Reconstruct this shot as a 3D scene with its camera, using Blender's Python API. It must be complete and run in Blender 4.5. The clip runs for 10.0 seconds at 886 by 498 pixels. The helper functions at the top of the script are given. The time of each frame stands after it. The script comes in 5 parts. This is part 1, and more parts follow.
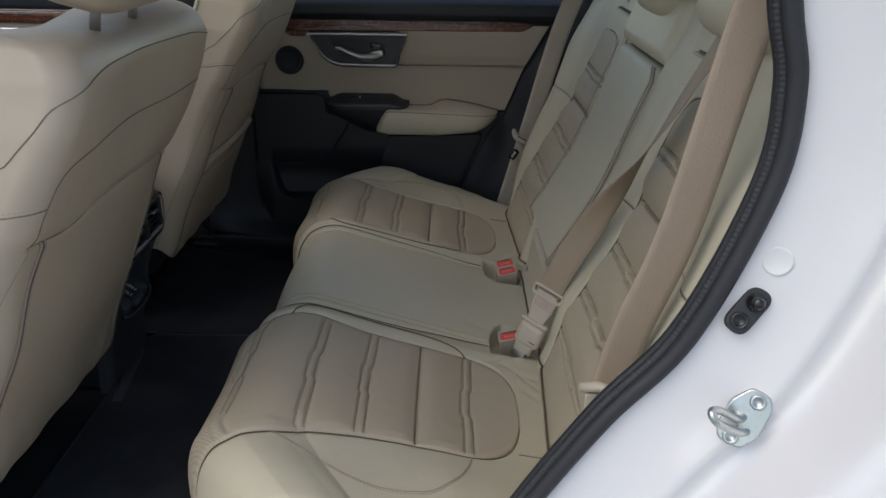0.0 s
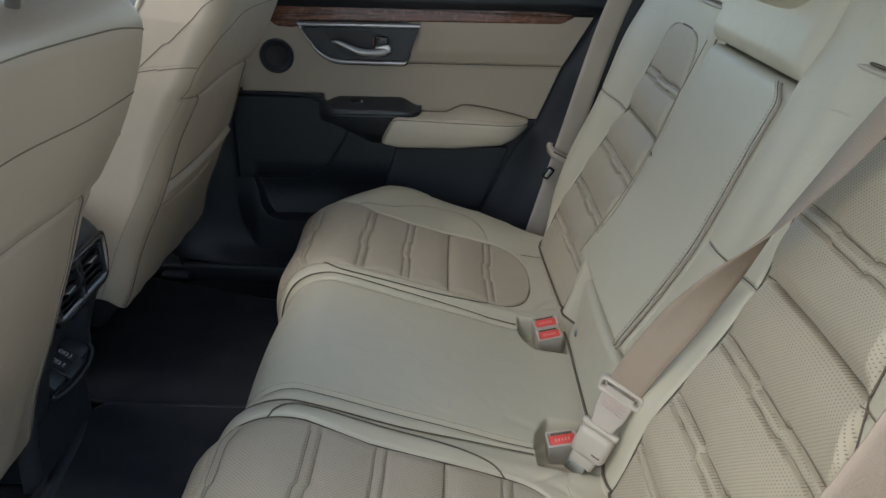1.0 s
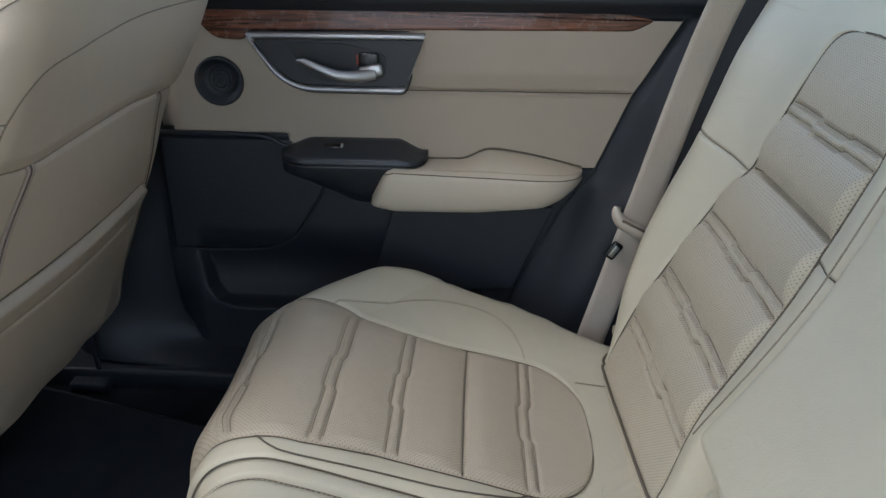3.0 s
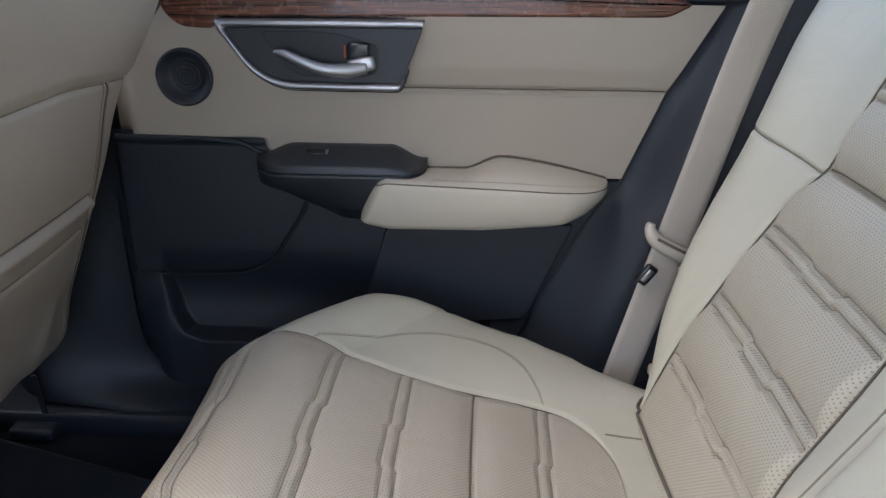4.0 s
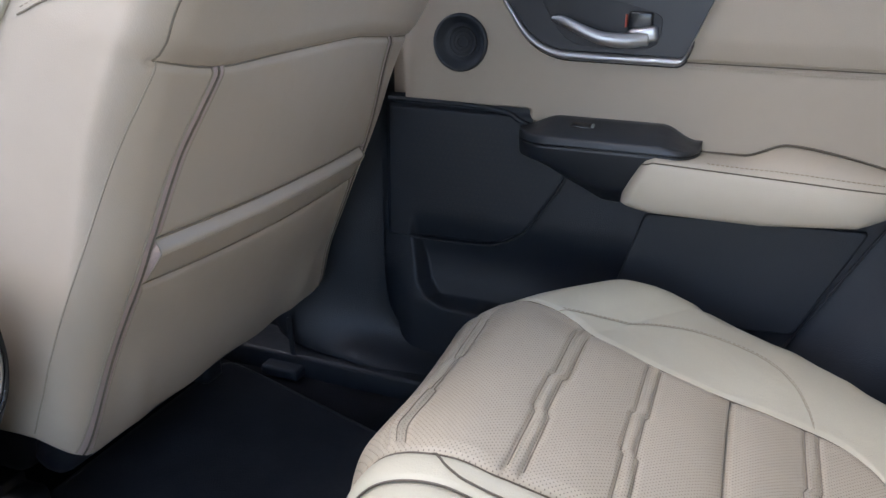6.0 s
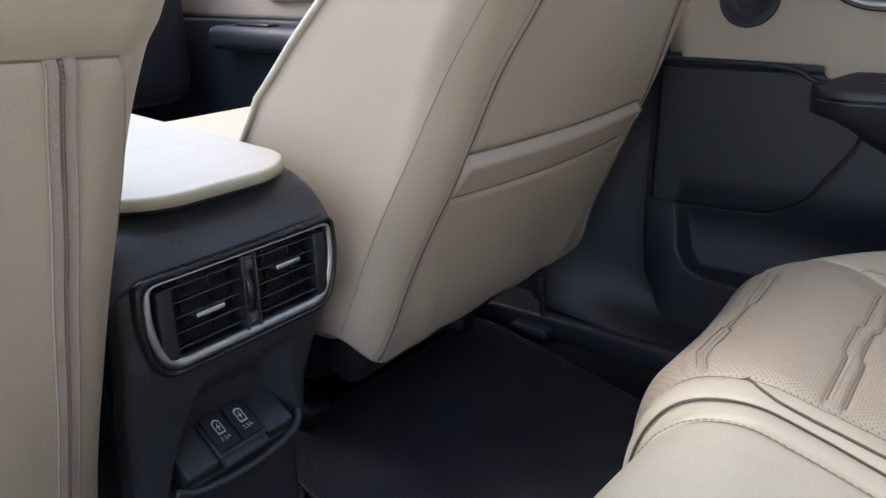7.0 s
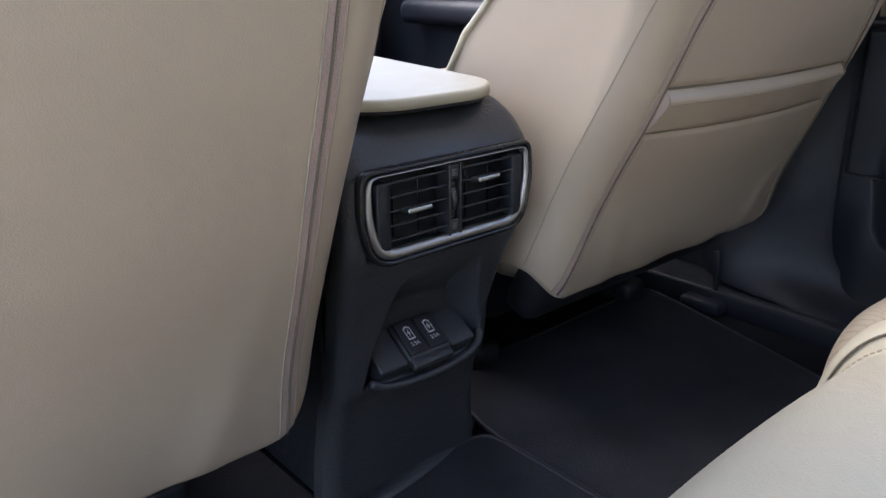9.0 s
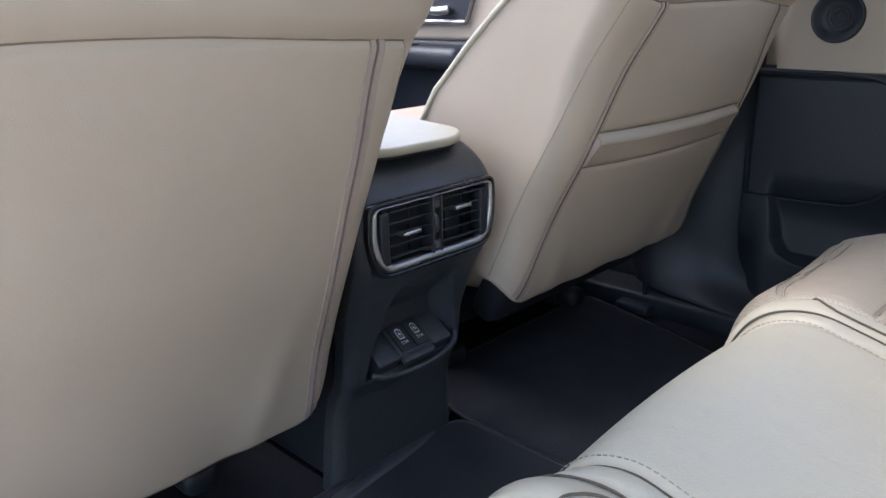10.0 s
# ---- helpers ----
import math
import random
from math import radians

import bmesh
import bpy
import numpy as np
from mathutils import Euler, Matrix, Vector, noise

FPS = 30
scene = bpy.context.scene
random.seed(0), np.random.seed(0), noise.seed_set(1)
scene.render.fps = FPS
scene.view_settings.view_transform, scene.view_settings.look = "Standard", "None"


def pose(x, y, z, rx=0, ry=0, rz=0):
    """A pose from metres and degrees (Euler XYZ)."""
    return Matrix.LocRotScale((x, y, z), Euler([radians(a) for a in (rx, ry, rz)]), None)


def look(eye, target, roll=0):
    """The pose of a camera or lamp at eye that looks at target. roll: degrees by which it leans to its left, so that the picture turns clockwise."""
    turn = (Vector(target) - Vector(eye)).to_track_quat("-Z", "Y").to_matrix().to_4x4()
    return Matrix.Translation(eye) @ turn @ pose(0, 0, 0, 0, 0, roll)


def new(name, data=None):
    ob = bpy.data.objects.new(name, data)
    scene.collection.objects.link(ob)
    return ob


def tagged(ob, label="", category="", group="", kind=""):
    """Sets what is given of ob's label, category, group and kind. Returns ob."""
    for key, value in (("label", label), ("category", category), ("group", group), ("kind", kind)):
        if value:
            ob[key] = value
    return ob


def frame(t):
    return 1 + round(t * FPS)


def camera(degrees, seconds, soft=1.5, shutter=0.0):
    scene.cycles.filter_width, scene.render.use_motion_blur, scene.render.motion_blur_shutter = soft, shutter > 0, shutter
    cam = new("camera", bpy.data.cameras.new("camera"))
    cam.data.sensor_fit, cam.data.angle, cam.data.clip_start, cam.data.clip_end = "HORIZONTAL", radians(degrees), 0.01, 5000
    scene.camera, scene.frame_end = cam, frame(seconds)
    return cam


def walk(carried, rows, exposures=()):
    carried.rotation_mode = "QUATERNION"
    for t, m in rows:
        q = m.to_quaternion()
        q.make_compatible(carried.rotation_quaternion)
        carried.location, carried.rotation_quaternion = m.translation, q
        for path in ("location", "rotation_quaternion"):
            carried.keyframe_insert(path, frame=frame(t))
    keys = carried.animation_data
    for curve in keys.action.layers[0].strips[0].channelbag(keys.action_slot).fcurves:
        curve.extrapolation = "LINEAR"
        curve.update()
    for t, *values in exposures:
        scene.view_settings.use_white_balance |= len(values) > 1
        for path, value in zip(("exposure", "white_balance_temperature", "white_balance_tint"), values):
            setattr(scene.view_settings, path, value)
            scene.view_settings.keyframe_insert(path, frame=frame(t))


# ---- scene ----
cam = camera(60.5, 10.0)
PATH = [
    (0, (0.017, -0.073, 0.917), (0.006, 1.758, 0.111), 0.8),
    (0.5, (-0.005, 0.113, 0.897), (-0.014, 1.935, 0.073), 1.2),
    (1, (-0.03, 0.312, 0.878), (-0.04, 2.127, 0.038), 1.3),
    (1.5, (-0.025, 0.464, 0.87), (-0.059, 2.273, 0.017), 1.2),
    (2, (-0.02, 0.626, 0.858), (-0.072, 2.429, -0.008), 1.0),
    (2.5, (-0.009, 0.758, 0.841), (-0.084, 2.562, -0.019), 0.6),
    (2.7, (-0.013, 0.812, 0.831), (-0.092, 2.617, -0.026), 0.4),
    (4, (-0.028, 1.045, 0.722), (-0.113, 2.891, -0.043), 0.4),
    (4.5, (-0.032, 1.093, 0.704), (-0.107, 2.941, -0.058), 1.0),
    (5, (-0.031, 1.111, 0.683), (-0.144, 2.959, -0.075), 1.6),
    (5.5, (-0.032, 1.099, 0.681), (-0.345, 2.931, -0.057), 1.5),
    (6, (-0.063, 1.06, 0.653), (-0.731, 2.8, -0.071), 0.7),
    (6.2, (-0.091, 1.038, 0.63), (-0.867, 2.747, -0.062), 0.7),
    (7.3, (-0.13, 0.966, 0.567), (-1.339, 2.397, -0.132), -1.5),
    (7.5, (-0.135, 0.951, 0.558), (-1.377, 2.352, -0.144), -1.5),
    (8, (-0.119, 0.934, 0.538), (-1.451, 2.247, -0.169), -1.6),
    (8.5, (-0.115, 0.925, 0.525), (-1.501, 2.19, -0.168), -1.3),
    (9, (-0.115, 0.915, 0.518), (-1.536, 2.153, -0.15), -0.8),
    (9.5, (-0.084, 0.867, 0.521), (-1.502, 2.127, -0.114), -0.9),
    (10, (-0.024, 0.766, 0.569), (-1.347, 2.134, -0.045), -1.1),
]
walk(cam, [(t, look(eye, target, roll)) for t, eye, target, roll in PATH],
     exposures=[(0, 0.55, 7000, 9), (0.5, 1.02, 6900, 8), (1, 1.38, 6750, 6), (2.5, 1.76, 6600, 7), (4.5, 2.42, 6250, 14), (6, 2.62, 6250, 14), (7.5, 2.48, 6800, 16), (9, 2.53, 6700, 16), (10, 2.58, 6400, 15)])

# ---- world and light ----
world = bpy.data.worlds.new("sky")
scene.world = world
world.use_nodes = True
wn = world.node_tree.nodes
sky = wn.new("ShaderNodeTexSky")
sky.sky_type, sky.sun_disc = "NISHITA", False
sky.sun_elevation, sky.sun_rotation = radians(53), radians(230)
sky.dust_density, sky.air_density = 1.2, 1.0
world.node_tree.links.new(sky.outputs[0], wn["Background"].inputs[0])
wn["Background"].inputs[1].default_value = 0.15
sun = new("sun", bpy.data.lights.new("sun", "SUN"))
sun.data.energy, sun.data.angle, sun.data.color = 0.9, radians(55), (1.0, 0.985, 0.965)
sun.matrix_world = look((0, 0, 5), (1.2, 1.0, 2.95))

CY = 1.3125   # middle of the rear bench across the car; the car's front lies towards -x


# ---- materials ----
def mat(name, col, rough=0.5, metal=0.0, vary=0.12, scale=6.0, grain=0.0, grain_scale=900.0, spec=0.5, coat=0.0, wrinkle=0.0):
    m = bpy.data.materials.new(name)
    m.use_nodes = True
    nt = m.node_tree
    n, l = nt.nodes, nt.links
    b = n["Principled BSDF"]
    b.inputs["Metallic"].default_value = metal
    b.inputs["Specular IOR Level"].default_value = spec
    b.inputs["Coat Weight"].default_value = coat
    tc = n.new("ShaderNodeTexCoord")
    big = n.new("ShaderNodeTexNoise")
    big.inputs["Scale"].default_value, big.inputs["Detail"].default_value = scale, 5
    l.new(tc.outputs["Object"], big.inputs["Vector"])
    fine = n.new("ShaderNodeTexNoise")
    fine.inputs["Scale"].default_value, fine.inputs["Detail"].default_value = scale * 14, 3
    l.new(tc.outputs["Object"], fine.inputs["Vector"])
    add = n.new("ShaderNodeMath")
    add.operation = "MULTIPLY_ADD"
    l.new(fine.outputs["Fac"], add.inputs[0])
    add.inputs[1].default_value = 0.35
    l.new(big.outputs["Fac"], add.inputs[2])
    ramp = n.new("ShaderNodeMapRange")
    ramp.inputs[1].default_value, ramp.inputs[2].default_value = 0.35, 1.0
    ramp.inputs[3].default_value, ramp.inputs[4].default_value = 1.0 - vary, 1.0 + vary
    l.new(add.outputs[0], ramp.inputs[0])
    mul = n.new("ShaderNodeVectorMath")
    mul.operation = "SCALE"
    mul.inputs[0].default_value = col
    l.new(ramp.outputs[0], mul.inputs["Scale"])
    l.new(mul.outputs[0], b.inputs["Base Color"])
    rr = n.new("ShaderNodeMapRange")
    rr.inputs[1].default_value, rr.inputs[2].default_value = 0.3, 0.7
    rr.inputs[3].default_value, rr.inputs[4].default_value = max(rough - 0.06, 0.02), min(rough + 0.06, 1)
    l.new(fine.outputs["Fac"], rr.inputs[0])
    l.new(rr.outputs[0], b.inputs["Roughness"])
    if grain:
        v = n.new("ShaderNodeTexVoronoi")
        v.feature = "F1"
        v.inputs["Scale"].default_value = grain_scale
        l.new(tc.outputs["Object"], v.inputs["Vector"])
        bp = n.new("ShaderNodeBump")
        bp.inputs["Strength"].default_value, bp.inputs["Distance"].default_value = grain, 0.0006
        l.new(v.outputs["Distance"], bp.inputs["Height"])
        l.new(bp.outputs[0], b.inputs["Normal"])
        if wrinkle:
            wr = n.new("ShaderNodeTexNoise")
            wr.inputs["Scale"].default_value, wr.inputs["Detail"].default_value, wr.inputs["Distortion"].default_value = 16, 4, 0.8
            l.new(tc.outputs["Object"], wr.inputs["Vector"])
            b2 = n.new("ShaderNodeBump")
            b2.inputs["Strength"].default_value, b2.inputs["Distance"].default_value = wrinkle, 0.006
            l.new(wr.outputs["Fac"], b2.inputs["Height"])
            l.new(b2.outputs[0], bp.inputs["Normal"])
    return m


def perforate(m, axes, pitch=0.0030, hole=0.37):
    """Small punched holes on a staggered grid, along two of the object's axes."""
    nt = m.node_tree
    n, l = nt.nodes, nt.links
    b = n["Principled BSDF"]
    tc = n.new("ShaderNodeTexCoord")
    sep = n.new("ShaderNodeSeparateXYZ")
    l.new(tc.outputs["Object"], sep.inputs[0])
    waves = []
    for ax in axes:
        k = n.new("ShaderNodeMath")
        k.operation = "MULTIPLY"
        l.new(sep.outputs[ax], k.inputs[0])
        k.inputs[1].default_value = 2 * math.pi / (pitch * 1.6)
        c = n.new("ShaderNodeMath")
        c.operation = "COSINE"
        l.new(k.outputs[0], c.inputs[0])
        waves.append(c)
    p = n.new("ShaderNodeMath")
    p.operation = "MULTIPLY"
    l.new(waves[0].outputs[0], p.inputs[0])
    l.new(waves[1].outputs[0], p.inputs[1])
    mr = n.new("ShaderNodeMapRange")
    mr.inputs[1].default_value, mr.inputs[2].default_value = 1 - hole, 1 - hole * 0.45
    l.new(p.outputs[0], mr.inputs[0])
    mix = n.new("ShaderNodeMix")
    mix.data_type = "RGBA"
    old = b.inputs["Base Color"].links[0].from_socket
    l.new(mr.outputs[0], mix.inputs[0])
    l.new(old, mix.inputs[6])
    mix.inputs[7].default_value = (0.165, 0.135, 0.10, 1)
    l.new(mix.outputs[2], b.inputs["Base Color"])
    return m


LEATHER = mat("beige leather", (0.482, 0.440, 0.330), 0.42, vary=0.06, scale=3, grain=0.3, grain_scale=700, wrinkle=0.28)
INSERT = perforate(mat("perforated cushion leather", (0.408, 0.350, 0.262), 0.45, vary=0.06, scale=3, grain=0.35, wrinkle=0.3), ("X", "Y"))
INSERT_B = perforate(mat("perforated backrest leather", (0.420, 0.366, 0.270), 0.45, vary=0.06, scale=3, grain=0.35, wrinkle=0.3), ("Z", "Y"))
COVER = mat("beige seat cover leather", (0.470, 0.388, 0.296), 0.42, vary=0.06, scale=3, grain=0.18, grain_scale=900, wrinkle=0.14)
# one vinyl in two tones: armrest coloured as lit from above, door panel as shaded
BEIGE_LIT = mat("beige vinyl lit from above", (0.465, 0.41, 0.325), 0.5, vary=0.05, scale=4, grain=0.25, grain_scale=800)
BEIGE_SHADED = mat("beige vinyl in shade", (0.346, 0.288, 0.226), 0.5, vary=0.05, scale=4, grain=0.25, grain_scale=800)
SEAM = mat("seam thread", (0.10, 0.08, 0.058), 0.8, vary=0.1)
SEAM_S = mat("soft cover seam", (0.20, 0.165, 0.12), 0.8, vary=0.1)
STITCH = mat("stitching thread", (0.33, 0.28, 0.21), 0.75, vary=0.1)
THREAD = mat("pale sewing thread", (0.42, 0.375, 0.29), 0.7, vary=0.1)
PIPING = mat("brown edge piping", (0.27, 0.215, 0.165), 0.7, vary=0.12)
ZIP = mat("zip tape", (0.44, 0.335, 0.295), 0.8, vary=0.12, scale=20, grain=0.5, grain_scale=500)
PLASTIC = mat("black grained plastic", (0.0185, 0.0215, 0.0275), 0.44, vary=0.15, grain=0.5, grain_scale=650, spec=0.38)
CONSOLE_BLACK = mat("black soft-grain console plastic", (0.040, 0.043, 0.048), 0.36, vary=0.12, grain=0.6, grain_scale=300, spec=0.5)
POD = mat("satin black moulded plastic", (0.019, 0.022, 0.027), 0.40, vary=0.10, spec=0.5)
PLASTIC_D = mat("black plastic", (0.016, 0.017, 0.021), 0.5, vary=0.15, grain=0.3)
BLADE = mat("satin grey-black plastic", (0.030, 0.031, 0.034), 0.32, vary=0.08)
GLOSS = mat("smooth black plastic", (0.010, 0.011, 0.013), 0.22, vary=0.1)
CHROME = mat("satin chrome", (0.47, 0.47, 0.48), 0.42, metal=1.0, vary=0.03)
BOWL = mat("matt black moulded plastic", (0.017, 0.019, 0.024), 0.40, vary=0.08)
STEEL = mat("zinc plated steel", (0.50, 0.52, 0.51), 0.32, metal=1.0, vary=0.15, scale=20)
WOODM = mat("red-brown wood trim", (0.10, 0.036, 0.020), 0.25, vary=0.1, coat=0.5)
CARPET = mat("black carpet", (0.020, 0.020, 0.023), 0.95, vary=0.3, scale=15, grain=1.0, grain_scale=420, spec=0.1)
MAT = mat("black carpet mat", (0.033, 0.034, 0.038), 0.95, vary=0.3, scale=12, grain=1.0, grain_scale=520, spec=0.1)
RUBBER = mat("black rubber", (0.020, 0.021, 0.025), 0.55, vary=0.12, grain=0.4, grain_scale=300)
PAINT = mat("white car paint", (0.68, 0.67, 0.68), 0.16, vary=0.02, scale=2, coat=0.6)
WEB = mat("beige belt webbing", (0.40, 0.345, 0.285), 0.65, vary=0.08, scale=10, grain=0.5, grain_scale=420)
WEB_D = mat("brown belt webbing", (0.315, 0.245, 0.182), 0.6, vary=0.08, scale=10, grain=0.5, grain_scale=420)
BUCKLE = mat("beige buckle plastic", (0.42, 0.37, 0.30), 0.4, vary=0.06)
RED = mat("red release button", (0.62, 0.07, 0.055), 0.35, vary=0.06)
PRESS = mat("worn red print", (0.66, 0.22, 0.19), 0.4, vary=0.06)
WHITE_MARK = mat("pale printed mark", (0.72, 0.72, 0.72), 0.6, vary=0.02)
MARK_GREY = mat("grey printed mark", (0.16, 0.16, 0.16), 0.6, vary=0.02)
ORANGE = mat("orange lock mark", (0.34, 0.06, 0.035), 0.5, vary=0.02)
HEADLINER = mat("pale headliner cloth", (0.55, 0.53, 0.49), 0.9, vary=0.05, scale=8)
ASPHALT = mat("grey concrete paving", (0.42, 0.41, 0.39), 0.85, vary=0.2, scale=3, grain=0.6, grain_scale=80)

# streaks along the wood
nt = WOODM.node_tree
b = nt.nodes["Principled BSDF"]
tc = nt.nodes.new("ShaderNodeTexCoord")
mp = nt.nodes.new("ShaderNodeMapping")
mp.inputs["Scale"].default_value = (6, 30, 170)
wv = nt.nodes.new("ShaderNodeTexNoise")
wv.inputs["Scale"].default_value, wv.inputs["Detail"].default_value, wv.inputs["Distortion"].default_value = 1.5, 6, 1.2
cr = nt.nodes.new("ShaderNodeValToRGB")
cr.color_ramp.elements[0].position, cr.color_ramp.elements[0].color = 0.36, (0.030, 0.010, 0.006, 1)
cr.color_ramp.elements[1].position, cr.color_ramp.elements[1].color = 0.66, (0.20, 0.070, 0.036, 1)
nt.links.new(tc.outputs["Object"], mp.inputs[0])
nt.links.new(mp.outputs[0], wv.inputs["Vector"])
nt.links.new(wv.outputs["Fac"], cr.inputs[0])
nt.links.new(cr.outputs[0], b.inputs["Base Color"])


# ---- building helpers ----
def thing(name, label, category, group="", kind="", at=(0, 0, 0)):
    ob = new(name)
    ob.location = at
    ob.empty_display_size = 0.05
    return tagged(ob, label, category, group, kind)


def part(name, me, material, parent=None, label=""):
    if isinstance(me, bmesh.types.BMesh):
        bm, me = me, bpy.data.meshes.new(name)
        bm.normal_update()
        bm.to_mesh(me)
        bm.free()
    if not me.materials:
        me.materials.append(material)
    ob = new(name, me)
    if parent is not None:
        ob.parent = parent
        ob.matrix_parent_inverse = Matrix.Translation(-parent.location) if parent.data is None else Matrix()
    return tagged(ob, label)


def smooth(me, on=True):
    me.polygons.foreach_set("use_smooth", [on] * len(me.polygons))
    return me


def sheet(P, flip=False, closed=False):
    """A smooth mesh from an n x m x 3 array of points."""
    n, m = P.shape[:2]
    idx = np.arange(n * m).reshape(n, m)
    if closed:
        idx = np.concatenate([idx, idx[:, :1]], axis=1)
    q = np.stack([idx[:-1, :-1], idx[1:, :-1], idx[1:, 1:], idx[:-1, 1:]], axis=-1).reshape(-1, 4)
    if flip:
        q = q[:, ::-1]
    me = bpy.data.meshes.new("sheet")
    me.from_pydata(P.reshape(-1, 3).tolist(), [], q.tolist())
    return smooth(me)


def catmull(pts, n):
    """n points along a smooth line through pts, evenly by length."""
    p = np.array(pts, float)
    p = np.vstack([2 * p[0] - p[1], p, 2 * p[-1] - p[-2]])
    out = []
    for i in range(1, len(p) - 2):
        t = np.linspace(0, 1, 40, endpoint=False)[:, None]
        a, b_, c, d = p[i - 1], p[i], p[i + 1], p[i + 2]
        out.append(0.5 * (2 * b_ + (c - a) * t + (2 * a - 5 * b_ + 4 * c - d) * t ** 2 + (3 * b_ - a - 3 * c + d) * t ** 3))
    out = np.vstack(out + [p[-2][None]])
    s = np.r_[0, np.cumsum(np.linalg.norm(np.diff(out, axis=0), axis=1))]
    return np.stack([np.interp(np.linspace(0, s[-1], n), s, out[:, k]) for k in range(out.shape[1])], axis=1)


def tube(pts, r, sides=8, closed=False, flat=1.0):
    """A round rod along pts, as a mesh with capped ends."""
    p = np.array(pts, float)
    n = len(p)
    if closed:
        tan = np.roll(p, -1, 0) - np.roll(p, 1, 0)
    else:
        tan = np.gradient(p, axis=0)
    tan /= np.linalg.norm(tan, axis=1)[:, None] + 1e-9
    ref = np.array([0.0, 0, 1]) if abs(tan[0][2]) < 0.9 else np.array([0.0, 1, 0])
    rings = []
    up = ref
    for i in range(n):
        side = np.cross(tan[i], up)
        side /= np.linalg.norm(side) + 1e-9
        up = np.cross(side, tan[i])
        a = np.linspace(0, 2 * np.pi, sides, endpoint=False)
        rad = r if np.isscalar(r) else r[i]
        rings.append(p[i] + rad * (np.cos(a)[:, None] * side + flat * np.sin(a)[:, None] * up))
    v = np.array(rings).reshape(-1, 3)
    f = []
    for i in range(n if closed else n - 1):
        j = (i + 1) % n
        for k in range(sides):
            k2 = (k + 1) % sides
            f.append((i * sides + k, i * sides + k2, j * sides + k2, j * sides + k))
    if not closed:
        f.append(tuple(range(sides))[::-1])
        f.append(tuple((n - 1) * sides + k for k in range(sides)))
    me = bpy.data.meshes.new("tube")
    me.from_pydata(v.tolist(), [], f)
    return smooth(me)


def rbox(size, r=0.004, seg=3, m=None):
    bm = bmesh.new()
    bmesh.ops.create_cube(bm, size=1)
    bmesh.ops.scale(bm, vec=size, verts=bm.verts)
    if r:
        bmesh.ops.bevel(bm, geom=bm.edges[:], offset=min(r, min(size) * 0.49), segments=seg, profile=0.5, affect="EDGES")
    if m is not None:
        bmesh.ops.transform(bm, matrix=m, verts=bm.verts)
    for f in bm.faces:
        f.smooth = True
    return bm


def rounded(pts, r, n=6):
    """The polygon pts with its corners rounded by r (a number, or one for each)."""
    out = []
    k = len(pts)
    for i in range(k):
        a, p, c = (np.array(pts[(i + d) % k], float) for d in (-1, 0, 1))
        rad = r if np.isscalar(r) else r[i]
        u, w = a - p, c - p
        lu, lw = np.linalg.norm(u), np.linalg.norm(w)
        d = min(rad, lu * 0.48, lw * 0.48)
        p0, p1 = p + u / lu * d, p + w / lw * d
        for t in np.linspace(0, 1, n):
            out.append((1 - t) ** 2 * p0 + 2 * t * (1 - t) * p + t ** 2 * p1)
    return np.array(out)


def prism(poly, frame_at, depth, bevel=0.002, seg=2):
    """A slab: poly in the local xy plane, raised by depth along local z, its upper rim bevelled, set at frame_at."""
    bm = bmesh.new()
    base = [bm.verts.new((x, y, 0)) for x, y in poly]
    f = bm.faces.new(base)
    if f.normal.z < 0:
        f.normal_flip()
    bm.normal_update()
    if f.normal.z < 0:
        bmesh.ops.reverse_faces(bm, faces=[f])
    top = bmesh.ops.extrude_face_region(bm, geom=[f])
    vs = [v for v in top["geom"] if isinstance(v, bmesh.types.BMVert)]
    bmesh.ops.translate(bm, vec=(0, 0, depth), verts=vs)
    bmesh.ops.recalc_face_normals(bm, faces=bm.faces)
    if bevel:
        es = [e for e in bm.edges if all(v in set(vs) for v in e.verts)]
        bmesh.ops.bevel(bm, geom=es, offset=bevel, segments=seg, profile=0.6, affect="EDGES")
    for fc in bm.faces:
        fc.smooth = len(fc.verts) == 4
    bmesh.ops.transform(bm, matrix=frame_at, verts=bm.verts)
    return bm


def ring(outer, inner, frame_at, depth, crown=0.0):
    """A flat frame between two outlines with as many points, with a crowned face."""
    o, i = np.array(outer), np.array(inner)
    w = np.linspace(0, 1, 8, endpoint=False)[None, :, None]
    o, i = ((q[:, None] * (1 - w) + np.roll(q, -1, 0)[:, None] * w).reshape(-1, 2) for q in (o, i))
    mid = (o + i) / 2
    n = len(o)

    def lift(a, z):
        return np.c_[a, np.full(n, z)]
    th = np.linspace(0, np.pi, 15)
    loops = np.stack([lift(o, 0)] + [lift(o + (i - o) * (1 - np.cos(a)) / 2, depth * 0.45 + (depth * 0.55 + crown) * np.sin(a)) for a in th] + [lift(i, 0)])
    P = loops @ np.array(frame_at.to_3x3()).T + np.array(frame_at.translation)
    return sheet(P, flip=False, closed=True)


